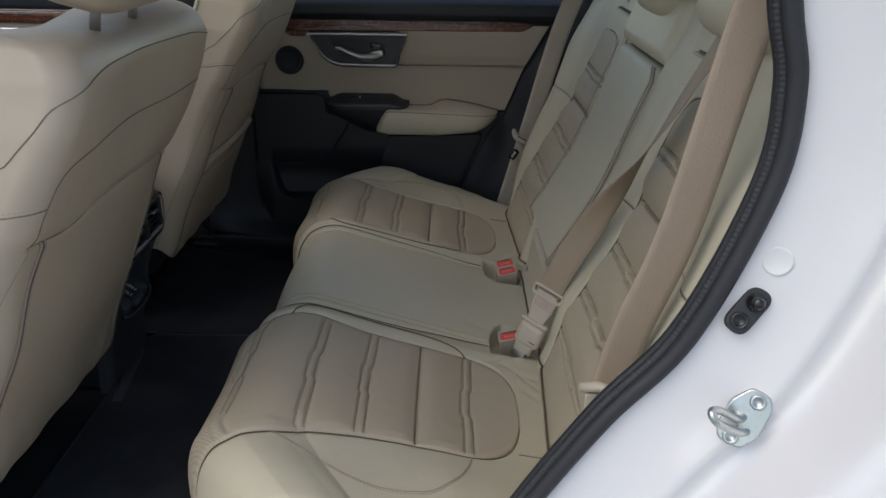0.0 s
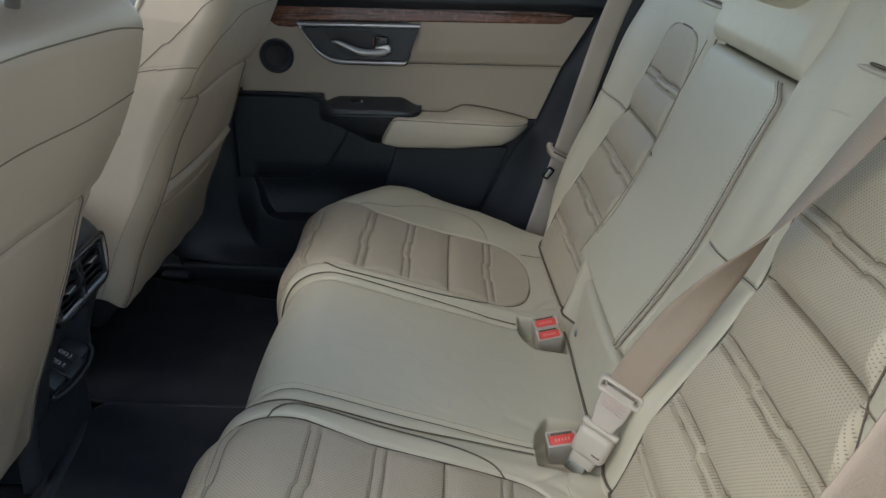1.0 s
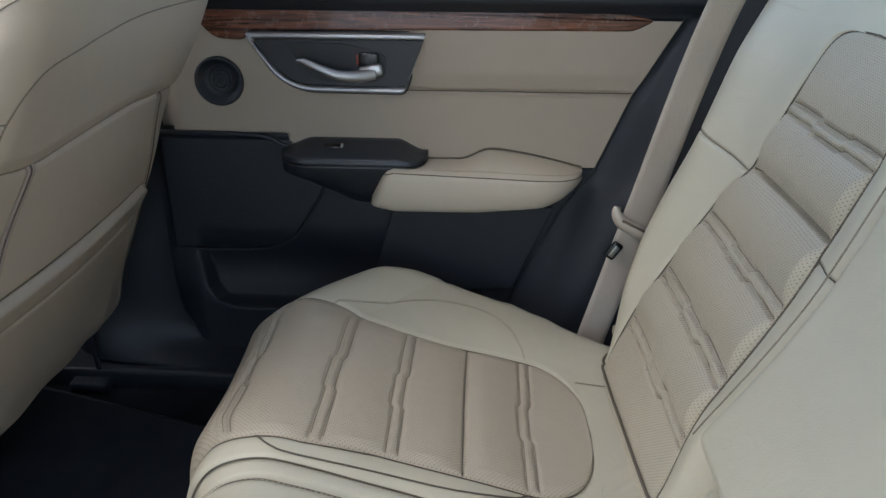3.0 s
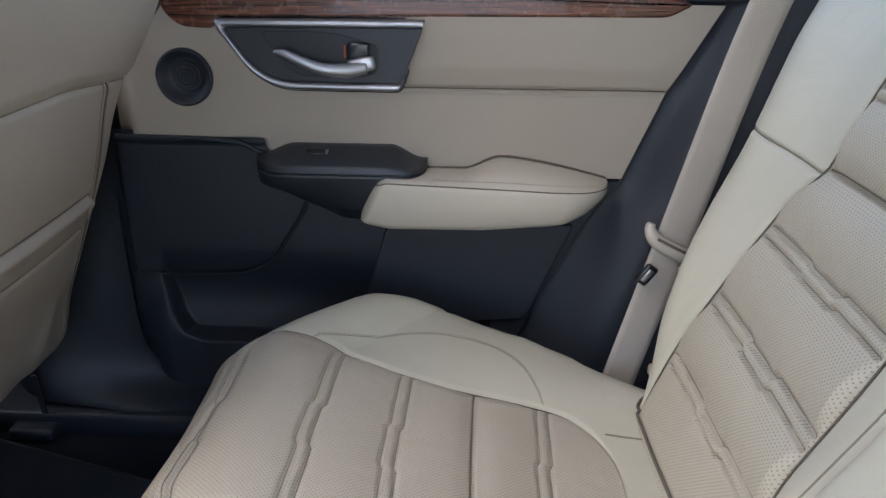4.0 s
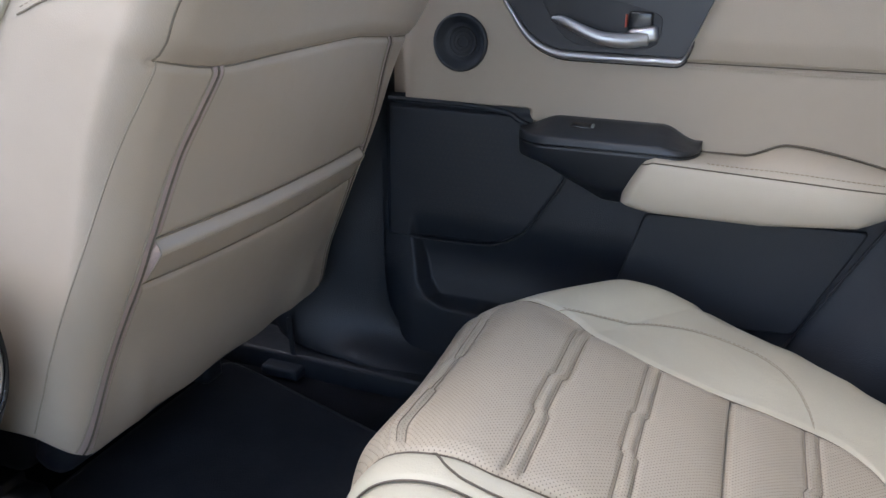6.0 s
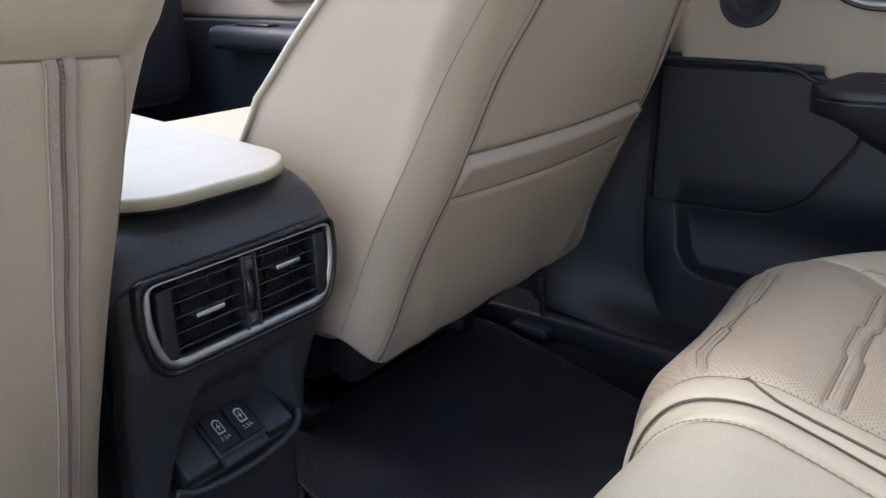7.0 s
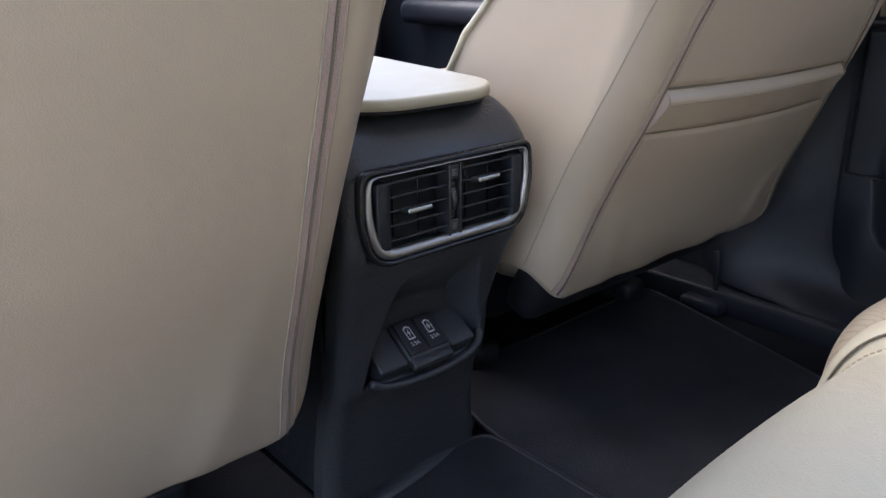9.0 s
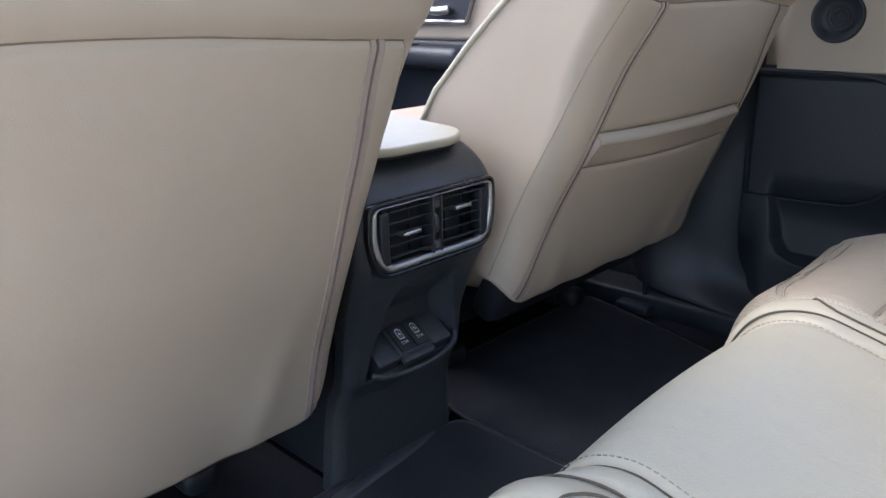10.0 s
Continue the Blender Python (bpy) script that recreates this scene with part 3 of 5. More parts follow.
arm = part("armrest", pad(0.315, 0.6885, ARM[0], ARM[1], 0.034, 0.012), LEATHER, back, "folded-up centre armrest in smooth leather")
part("lower_pad", pad(0.13, 0.302, ARM[0] - 0.002, 0.146, 0.010, 0.020, R=0.020), LEATHER, back)
part("upper_pad", pad(0.6925, 0.80, ARM[0] - 0.004, ARM[1] + 0.004, 0.024, 0.016, R=0.022), LEATHER, back)


def on_back(lift):
    def f(S, V):
        x, z, nx, nz = BP.at(S)
        k = np.clip((z - 0.315) / 0.37, 0, 1)
        u = lift * (1 - k) + lift * 0.5 * k
        return np.stack([x + u * nx + recess(np.abs(V), z), CY + V, z + u * nz], axis=-1)
    return f


q = np.linspace(ARM[0] + 0.004, ARM[1] - 0.004, 40)
part("armrest_gap_shade", line_on(on_back(0.014), np.full(40, s_back(0.318)), q, 0.0022), SEAM, back, "dark gap under the armrest")
q = np.linspace(s_back(0.30), s_back(0.69), 60)
for v in (ARM[0] - 0.001, ARM[1] + 0.001):
    part("armrest_gap_shade", line_on(on_back(0.004), q, np.full(60, v), 0.0014), SEAM_S, back)
part("pad_gap", tube(on_back(-0.004)(np.linspace(s_back(0.20), s_back(0.300), 30), np.full(30, 0.149)), 0.0026, 8), SEAM, back, "dark gap beside the lower pad")
part("fold_gap", line_on(on_back(0.016), np.full(40, s_back(0.186)), np.linspace(ARM[0], 0.146, 40), 0.0025), SEAM, back)
# brown piping and stitches down the armrest's near edge, which turn in at the top
qs = np.linspace(s_back(0.318), s_back(0.684), 90)
turn = 0.022 * ease(qs, s_back(0.655), s_back(0.684)) ** 2
part("armrest_piping", tube(on_back(0.0335)(qs, ARM[0] + 0.0045 + turn), 0.0020, 8), PIPING, arm, "brown piping along the armrest's edge")
part("armrest_seam", line_on(on_back(0.0345), qs, ARM[0] + 0.009 + turn, 0.0009), SEAM_S, arm)
part("stitching", stitches(on_back(0.0362), qs, ARM[0] + 0.0145 + turn), STITCH, arm)
far = np.linspace(s_back(0.318), s_back(0.684), 90)
part("armrest_seam", line_on(on_back(0.0335), far, np.full(90, ARM[1] - 0.003), 0.0008), SEAM_S, arm)
p = on_back(0.0165)(np.array([s_back(0.212)]), np.array([0.100]))[0]
part("button", tube([p + (0.004, 0, 0), p + (-0.002, 0, 0.001)], 0.006, 14), MARK_GREY, back, "small round plastic cover button")


def squircle(cx, cy, cz, hx, hy, hz, e1=0.55, e2=0.5, tilt=0.0, n=40, m=64):
    th, ph = np.meshgrid(np.linspace(-np.pi / 2, np.pi / 2, n), np.linspace(-np.pi, np.pi, m, endpoint=False), indexing="ij")
    f = lambda w, e: np.sign(w) * np.abs(w) ** e
    P = np.stack([hx * f(np.cos(th), e1) * f(np.cos(ph), e2), hy * f(np.cos(th), e1) * f(np.sin(ph), e2), hz * f(np.sin(th), e1)], -1)
    c, s = np.cos(tilt), np.sin(tilt)
    P = P @ np.array([[c, 0, -s], [0, 1, 0], [s, 0, c]])
    return sheet(P + np.array([cx, cy, cz]), closed=True)


# plastic slots through which the headrests rise
for v, z, up in ((0.29, 0.732, 0.002), (0.0, 0.753, 0.019), (-0.29, 0.732, 0.002)):
    q = on_back(up)(np.full(30, s_back(z)), np.linspace(v - 0.075, v + 0.075, 30))
    part("headrest_slot", tube(q, 0.0055, 10, flat=0.6), BUCKLE, back, "beige plastic headrest slot")
    part("slot_gap", tube(q[1:-1] + np.array([0.002, 0, 0.0045]), 0.0022, 8), SEAM, back)

for v, hw, z in ((0.375, 0.125, 0.848), (0.0175, 0.115, 0.838), (-0.375, 0.125, 0.848)):
    hr = thing("rear_headrest", "beige leather headrest on the rear backrest", "headrest", "rear headrests")
    part("cushion", squircle(0.415, CY + v, z, 0.052, hw, 0.085, tilt=0.3), LEATHER, hr)
    for dy in (-0.05, 0.05):
        part("post", tube([(0.40, CY + v + dy, 0.75), (0.43, CY + v + dy, z)], 0.006, 10), CHROME, hr)
    part("seam", tube(catmull([(0.378, CY + v - hw * 0.9, z - 0.02), (0.365, CY + v - hw * 0.5, z - 0.045), (0.363, CY + v, z - 0.05), (0.365, CY + v + hw * 0.5, z - 0.045), (0.378, CY + v + hw * 0.9, z - 0.02)], 30), 0.0012, 6), SEAM, hr)

# ---- front seats ----
FS = catmull([(-.632, .158), (-.618, .172), (-.567, .29), (-.513, .41), (-.452, .58), (-.418, .67), (-.398, .725), (-.393, .748), (-.404, .766), (-.435, .776), (-.485, .778), (-.54, .768)], 500)
FP = Profile(FS)


def s_fs(z):
    k = int(np.argmax(FS[:, 1]))
    return float(np.interp(z, FS[:k, 1], FP.s[:k]))


def fs_half(z):
    return np.interp(z, [.12, .18, .30, .45, .60, .70, .745, .765, .78, .86], [.262, .266, .266, .264, .266, .262, .252, .238, .215, .18])


def side_len(z):
    return np.interp(z, [.16, .26, .35, .44, .52, .56, .606, .65, .72, .8], [.13, .185, .195, .178, .130, .108, .095, .092, .085, .07])


def zip_in(z):
    """How far the zip runs from the middle of the seat's back: it leans inwards towards the top."""
    return np.interp(z, [.13, .17, .30, .41, .492, .565], [.234, .228, .213, .2045, .187, .167])


def pocket_lo(V):
    return 0.3655 - 0.022 * V


def pocket_hi(V):
    return 0.4075 - 0.014 * V


def make_seat_skin(yc, pocket, cross, low, wide):
    def skin(S, V):
        S, V = np.broadcast_arrays(np.asarray(S, float), np.asarray(V, float))
        x, z, nx, nz = FP.at(S)
        a, sg = np.abs(V), np.sign(V)
        # the lower hem hangs lower or higher, and climbs round the side
        hem = ease(z, 0.32, 0.16)
        lift = hem * (low + 0.034 * ease(a, 0.21, 0.275))
        R = 0.038
        h = fs_half(z) - 0.008 + wide * bell(z - 0.60, 0.11)
        over = np.clip(a - (h - R), 0, None)
        ph = np.clip(over / R, 0, np.pi / 2)
        past = np.clip(over - R * np.pi / 2, 0, None)
        lat = np.where(over > 0, h - R + R * np.sin(ph), a) + 0.10 * past
        dx = np.where(over > 0, R * (1 - np.cos(ph)) + past, 0)
        d = -0.012 * np.clip(a / h, 0, 1) ** 2 * ease(z, 0.12, 0.3)
        d = d + 0.028 * ease(z, 0.48, 0.72) * ease(a, 0.0, 0.26)
        lo, hi, zv = pocket_lo(V), pocket_hi(V), zip_in(z)
        pk = ease(a, zv + 0.0, zv - 0.006) * pocket
        up = np.clip((z - lo) / (hi - lo), 0, 1)
        d = d + pk * (0.0085 * up ** 1.2 * ease(z, hi + 0.0030, hi - 0.0050) - 0.003 * bell(z - lo, 0.003) - 0.004 * bell(z - hi - 0.005, 0.004))
        line = np.interp(V, [q[1] for q in cross], [q[0] for q in cross])
        d = d - 0.0035 * bell(z - line, 0.003) * (a < 0.245) + 0.004 * ease(z, line + 0.001, line + 0.02) * (a < 0.30)
        # loose cover: shallow slack folds, stronger near the hem
        d = d + 0.0010 * np.sin(z * 40 + V * 9) + 0.0016 * hem * np.sin(V * 46 + z * 30)
        d = d + 0.003 * bell(a - 0.15 - 0.25 * (z - 0.16), 0.022) * ease(z, 0.36, 0.2)
        return np.stack([x - d * nx - dx * 0.94 + lift * 0.43, yc + sg * lat, z - d * nz + dx * 0.10 + lift], axis=-1)
    return skin


def front_seat(yc, pocket, low, wide, lean, cross, yokes, label):
    skin = make_seat_skin(yc, pocket, cross, low, wide)
    seat = thing("front_car_seat", label, "car seat", "front seats")
    S = np.linspace(0.0, FP.s[-1], 300)
    z = FP.at(S)[1]
    e = fs_half(z) - 0.008 - 0.038 + 0.038 * np.pi / 2 + wide * bell(z - 0.60, 0.11)
    zip_v = lambda w: lean * zip_in(w) + (1 - lean) * np.interp(w, [.13, .17, .29, .41, .54], [.228, .223, .217, .209, .205])
    zv = zip_v(z)
    t = np.linspace(-1, 1, 110)[None, :]
    part("back_panel", sheet(skin(np.repeat(S[:, None], 110, 1), zv[:, None] * t)), COVER, seat)
    for sg in (-1, 1):
        m = side_panel(skin, S, zv, e + side_len(z), 80, sg)
        m.flip_normals()
        part("side_panel", m, COVER, seat)
        z_top = np.interp(sg * float(zip_v(0.56)), [q[1] for q in cross], [q[0] for q in cross])
        sz = np.linspace(s_fs(0.160), s_fs(z_top), 120)
        zz = FP.at(sz)[1]
        # zip tape with its chain
        tt = np.linspace(-0.006, 0.008, 5)[None, :]
        Z = skin(np.repeat(sz[:, None], 5, 1), sg * (zip_v(zz)[:, None] + tt)) + np.array([0.0016, 0, 0.0006])
        m = sheet(Z, flip=sg > 0)
        m.flip_normals()
        tape = part("zip_tape", m, ZIP, seat, "pinkish brown zip tape")
        part("zip_chain", tube(skin(sz, sg * (zip_v(zz) + 0.001)) + np.array([0.002, 0, 0.0006]), 0.0012, 6), SEAM, tape)
        part("zip_teeth", stitches(lambda A, B: skin(A, B) + np.array([0.0026, 0, 0.0008]), sz, sg * (zip_v(zz) + 0.001), gap=0.0028, r=0.0009, lift=0.0), SEAM_S, tape)
        for v in (-0.006, 0.0085):
            part("tape_seam", tube(skin(sz, sg * (zip_v(zz) + v)) + np.array([0.0012, 0, 0.0005]), 0.0008, 6), STITCH, tape)
        # seam that runs up the side in front of the tape, to the yoke
        q = catmull([(.165, .280), (.224, .277), (.307, .271), (.395, .266), (.49, .250), (cross[0][0] if sg < 0 else cross[-1][0], .238)], 100)
        part("side_seam", tube(skin([s_fs(a) for a in q[:, 0]], sg * q[:, 1]) + np.array([0, 0, 0.0002]), 0.0008, 6), STITCH, seat)
        # piping where the side meets the front of the backrest
        q = S[(z > 0.17) & (S < s_fs(0.80))]
        ee = np.interp(q, S, e + side_len(z)) - 0.002
        part("piping", tube(skin(q, sg * ee), 0.004, 8), LEATHER, seat)
    q = np.linspace(-0.203, 0.203, 70)
    for edge_at, r in ((pocket_lo, 0.0009), (pocket_hi, 0.0012)) if pocket else ():
        part("pocket_seam", tube(skin([s_fs(edge_at(v) + (0.0045 if r > 0.001 else 0)) for v in q], q) + np.array([0.0008, 0, 0]), r, 6), SEAM_S, seat)
    if pocket:
        part("stitching", stitches(skin, [s_fs(pocket_hi(v) - 0.007) for v in q], q, gap=0.005, r=0.0005, lift=0.0), STITCH, seat)
    # seams across the back, over the shoulders and across the sides
    for c in (cross, *yokes):
        c = catmull(c, 110)
        on = skin([s_fs(a) for a in c[:, 0]], c[:, 1])
        part("yoke_seam", tube(on + np.array([0.0004, 0, 0.0003]), 0.0009, 6), SEAM_S, seat)
    for c in yokes[:1] + yokes[2:3]:
        c = catmull(c, 110)
        part("stitching", stitches(skin, [s_fs(a + 0.005) for a in c[:, 0]], c[:, 1], gap=0.005, r=0.0005, lift=0.0003), STITCH, seat)
    # seat base and front side of the backrest, which close it
    part("front_face", rbox((0.06, 0.40, 0.54), 0.03, 4, pose(-0.552, yc, 0.46, 0, 22, 0)), COVER, seat)
    part("seat_cushion", rbox((0.52, 0.46, 0.16), 0.05, 4, pose(-0.93, yc, 0.27, 0, 6, 0)), COVER, seat)
    part("seat_base", rbox((0.44, 0.40, 0.11), 0.02, 3, pose(-0.97, yc, 0.15)), PLASTIC_D, seat, "black plastic seat base")
    part("back_skirt", rbox((0.05, 0.43, 0.12), 0.02, 3, pose(-0.675, yc, 0.175 + low * 0.5, 0, 24, 0)), PLASTIC_D, seat, "black cloth skirt under the seat's back")
    for dy in (-0.17, 0.17):
        part("seat_rail", rbox((0.42, 0.035, 0.05), 0.004, 2, pose(-1.02, yc + dy, 0.035)), PLASTIC_D, seat, "dark steel seat rail")
        part("rail_support", rbox((0.30, 0.03, 0.06), 0.004, 2, pose(-1.02, yc + dy, 0.085)), PLASTIC_D, seat)
        part("rail_end", rbox((0.05, 0.045, 0.035), 0.012, 3, pose(-0.80, yc + dy, 0.03)), PLASTIC, seat, "black plastic rail end cap")
    return seat


def front_headrest(yc):
    hr = thing("front_headrest", "beige leather front headrest on chrome posts", "headrest", "front headrests")
    part("cushion", squircle(-0.408, yc, 0.886, 0.060, 0.158, 0.082, tilt=0.25), COVER, hr)
    for dy in (-0.06, 0.06):
        part("post", tube([(-0.428, yc + dy, 0.760), (-0.410, yc + dy, 0.87)], 0.0065, 12), CHROME, hr)
        part("post_collar", tube([(-0.4275, yc + dy, 0.768), (-0.4255, yc + dy, 0.779)], [0.013, 0.011], 14), GLOSS, hr)
    a = np.linspace(0, 2 * np.pi, 60, endpoint=False)
    part("seam", tube(np.c_[-0.430 + 0.05 * np.cos(a) * 0.9, yc + 0.153 * np.sin(a), 0.838 + 0.02 * np.cos(a)], 0.0012, 6, closed=True), SEAM, hr)


SHOULDER = [(.612, -.334), (.639, -.318), (.668, -.300), (.703, -.279), (.735, -.247), (.748, -.172), (.750, -.037), (.748, .09), (.745, .18), (.735, .247), (.703, .279), (.668, .300), (.612, .334)]
front_seat(1.745, 1.0, 0.020, 0.0, 1.0, [(.577, -.240), (.565, -.17), (.565, -.09), (.5655, 0.0), (.566, .08), (.558, .17), (.552, .24)],
           [[(.577, -.240), (.630, -.238), (.672, -.209), (.680, -.12), (.6815, -.044), (.688, .102), (.689, .19), (.685, .245), (.672, .295)], SHOULDER,
            [(.630, -.238), (.631, -.262), (.625, -.294), (.613, -.334), (.598, -.359)], [(.630, .238), (.631, .262), (.625, .294), (.613, .334), (.598, .359)]], "beige leather-covered front passenger seat with back pocket")
front_seat(0.955, 0.0, -0.010, 0.016, 0.0, [(.560, -.238), (.545, -.138), (.552, -.055), (.551, .05), (.545, .148), (.539, .238)],
           [[(.560, -.238), (.614, -.240), (.655, -.221), (.661, -.14), (.662, -.054), (.662, .092), (.668, .18), (.670, .235), (.660, .285)], SHOULDER,
            [(.614, -.240), (.613, -.262), (.611, -.284), (.604, -.335)], [(.614, .240), (.613, .262), (.611, .284), (.604, .335)]], "beige leather-covered driver seat with zipped cover")
front_headrest(1.745)
front_headrest(0.955)

# ---- far rear door ----
DY = 2.085
door = thing("rear_door_trim", "beige and black inner trim of the closed far rear door", "car door")


def door_right(z):
    return np.interp(z, [0.0, .165, .33, .397, .524, .644, .72], [-.04, .045, .125, .172, .222, .288, .33])


def lane(z0, z1, x0, x1, Y, n=60, m=120):
    """A trim skin on the door between two heights, from x0(z) to x1(z), at depth Y(x, z)."""
    z = np.linspace(z0, z1, n)
    t = np.linspace(0, 1, m)[None, :]
    a = np.array([x0(q) for q in z])[:, None]
    c = np.array([x1(q) for q in z])[:, None]
    X = a * (1 - t) + c * t
    Z = np.repeat(z[:, None], m, 1)
    return sheet(np.stack([X, Y(X, Z), Z], -1))


def beige_y(X, Z):
    g = 0.0028 * bell(Z - 0.5285 - 0.0 * X, 0.003) * ease(X, -0.15, -0.13)
    tw_hole = 0.014 * ease(np.hypot(X + 0.4335, Z - 0.5385), 0.0385, 0.034)
    low_left = 0.03 * ease(X, -0.325, -0.345) * ease(Z, 0.455, 0.450)
    roll = tw_hole + low_left + 0.02 * ease(X, -0.50, -0.545) ** 1.5 
    return DY + g + roll - 0.004 * ease(Z, 0.53, 0.56) * ease(X, -0.15, -0.10)


part("beige_panel", lane(0.405, 0.640, lambda z: -0.545 + 0.10 * ease(z, 0.52, 0.66), door_right, beige_y, 140, 320), BEIGE_SHADED, door, "soft beige vinyl panel")
qx = np.linspace(-0.13, 0.222, 70)
part("panel_seam", tube(np.c_[qx, np.full(70, DY + 0.0005), np.full(70, 0.5285)], 0.0008, 6), SEAM, door)
stitch_line = lambda S, V: np.stack([S, np.full(len(S), DY - 0.0012 - 0.0022 * (V[0] > 0.53)), V], -1)
for dz in (0.0045, -0.0045, -0.0075):
    part("stitching", stitches(stitch_line, qx, np.full(70, 0.5285 + dz), lift=0.0), STITCH, door)


def lower_y(X, Z):
    # raised speaker panel whose lower rear corner is cut on a curve
    edge = np.interp(Z, [.236, .247, .272, .3455, .40, .45], [-.47, -.369, -.3285, -.281, -.262, -.25])
    speaker = -0.006 * ease(X, edge + 0.003, edge - 0.004) * ease(Z, 0.238, 0.243) * ease(X, -0.552, -0.545) * ease(Z, 0.447, 0.440)
    # map pocket: sunk behind a blade at its front and a lip along its foot
    front = np.interp(Z, [.12, .134, .145, .167, .2234, .24], [-.42, -.455, -.478, -.494, -.508, -.512])
    foot = 0.133 + 0.0 * X
    pocket = 0.030 * ease(X, front - 0.004, front + 0.012) * ease(Z, foot - 0.004, foot + 0.012) * ease(Z, 0.29, 0.17) * ease(X, 0.0, -0.02)
    blade = -0.022 * ease(Z, 0.235, 0.13) * ease(X, 0.03, -0.06) * ease(X, -0.57, -0.50)
    behind = 0.02 * ease(Z, 0.398, 0.404) * ease(X, -0.32, -0.30)
    return DY + 0.006 + speaker + pocket + blade + behind


part("lower_panel", lane(0.0, 0.462, lambda z: -0.590, lambda z: door_right(z) + 0.002, lower_y, 280, 320), PLASTIC, door, "black grained plastic lower panel")
q = catmull([(-0.541, 0.243), (-0.49, 0.2385), (-0.40, 0.2415), (-0.369, 0.247), (-0.3285, 0.272), (-0.281, 0.3455), (-0.262, 0.40)], 80)
part("speaker_rim", tube(np.c_[q[:, 0], np.full(80, DY + 0.0005), q[:, 1]], 0.0014, 8), PLASTIC_D, door)
top_edge = catmull([(-0.545, 0.4535), (-0.42, 0.452), (-0.365, 0.447), (-0.345, 0.437), (-0.325, 0.430)], 50)
part("panel_rim", tube(np.c_[top_edge[:, 0], np.full(50, DY - 0.001), top_edge[:, 1]], 0.0038, 8), PLASTIC, door)
part("door_core", rbox((0.94, 0.05, 0.74), 0.01, 2, pose(-0.16, DY + 0.075, 0.36)), PLASTIC_D, door, "black door core")
# speaker grille of small holes in rows
bmh = bmesh.new()
for i in range(26):
    for j in range(17):
        hx, hz = -0.505 + i * 0.0085 + (j % 2) * 0.00425, 0.285 + j * 0.0085
        if hx < -0.30 - max(0, 0.36 - hz) * 0.6:
            bmesh.ops.create_circle(bmh, cap_ends=True, segments=6, radius=0.0021, matrix=Matrix.Translation((hx, DY - 0.0005, hz)) @ Euler((radians(90), 0, 0)).to_matrix().to_4x4())
grille = part("speaker_grille", bmh, PLASTIC_D, door, "black perforated speaker grille")
tagged(grille, kind="stuff")
# wood strip with a curved foot at its front end
wood = rounded([(-0.46, 0.662), (-0.452, 0.625), (-0.43, 0.606), (-0.386, 0.604), (-0.376, 0.619), (-0.10, 0.622), (0.215, 0.624), (0.248, 0.641), (0.20, 0.652), (-0.1, 0.657)], [.01, .012, .012, .008, .006, .01, .01, .012, .01, .02])
part("wood_strip", prism(wood, xz(DY + 0.004), 0.010, 0.004, 3), WOODM, door, "glossy red-brown wood trim strip")
part("upper_trim", lane(0.645, 0.735, lambda z: -0.56, lambda z: door_right(z) + 0.03, lambda X, Z: DY - 0.004 + 0.0 * X - 0.02 * ease(Z, 0.645, 0.67) + 0.07 * ease(Z, 0.69, 0.735), 30, 40), PLASTIC, door, "black soft upper sill trim")
# pull-handle bowl with its chrome frame
B0 = [(-0.386, 0.6180), (-0.1005, 0.6185), (-0.136, 0.5235), (-0.325, 0.525)]
outer = rounded(B0, [.012, .004, .010, .05], 10)
B1 = [(-0.3725, 0.6065), (-0.1045, 0.607), (-0.1335, 0.5345), (-0.320, 0.5365)]
inner = rounded(B1, [.010, .003, .006, .045], 10)
part("handle_bezel", ring(outer, inner, xz(DY - 0.003), 0.010, 0.002), CHROME, door, "satin chrome handle surround")
part("bezel_seat", prism(rounded([(-0.389, 0.6205), (-0.097, 0.6205), (-0.133, 0.5205), (-0.327, 0.522)], [.014, .006, .012, .052], 10), xz(DY + 0.006), 0.008, 0.002), GLOSS, door)
part("handle_bowl", prism(inner, xz(DY + 0.002), 0.0095, 0.001), BOWL, door, "black handle bowl plate")
part("bowl_recess", prism(rounded([(-0.322, 0.602), (-0.222, 0.602), (-0.163, 0.584), (-0.165, 0.552), (-0.182, 0.542), (-0.282, 0.542)], [.008, .03, .01, .008, .012, .03]), xz(DY - 0.0065), 0.002, 0.001), PLASTIC_D, door)
hp = catmull([(-0.300, DY - 0.026, 0.5775), (-0.285, DY - 0.030, 0.5755), (-0.262, DY - 0.032, 0.566), (-0.235, DY - 0.030, 0.5565), (-0.205, DY - 0.022, 0.554), (-0.180, DY - 0.014, 0.557)], 50)
hr_ = np.interp(np.linspace(0, 1, 50), [0, .1, .5, .8, 1], [0.0030, 0.0058, 0.0078, 0.0098, 0.0095])
part("door_handle", tube(hp, hr_, 14), CHROME, door, "curved satin chrome door handle")
part("handle_root", rbox((0.038, 0.016, 0.020), 0.006, 3, pose(-0.186, DY - 0.013, 0.5605, 0, -10, 0)), CHROME, door)
part("lock_lever", rbox((0.030, 0.012, 0.022), 0.003, 3, pose(-0.190, DY - 0.010, 0.578)), GLOSS, door, "black lock lever")
part("lock_mark", rbox((0.0028, 0.008, 0.016), 0.0008, 2, pose(-0.2080, DY - 0.010, 0.577)), ORANGE, door, "orange lock mark")
# tweeter
TW = Matrix.Translation((-0.4335, DY - 0.002, 0.5385)) @ Euler((radians(90), 0, 0)).to_matrix().to_4x4()


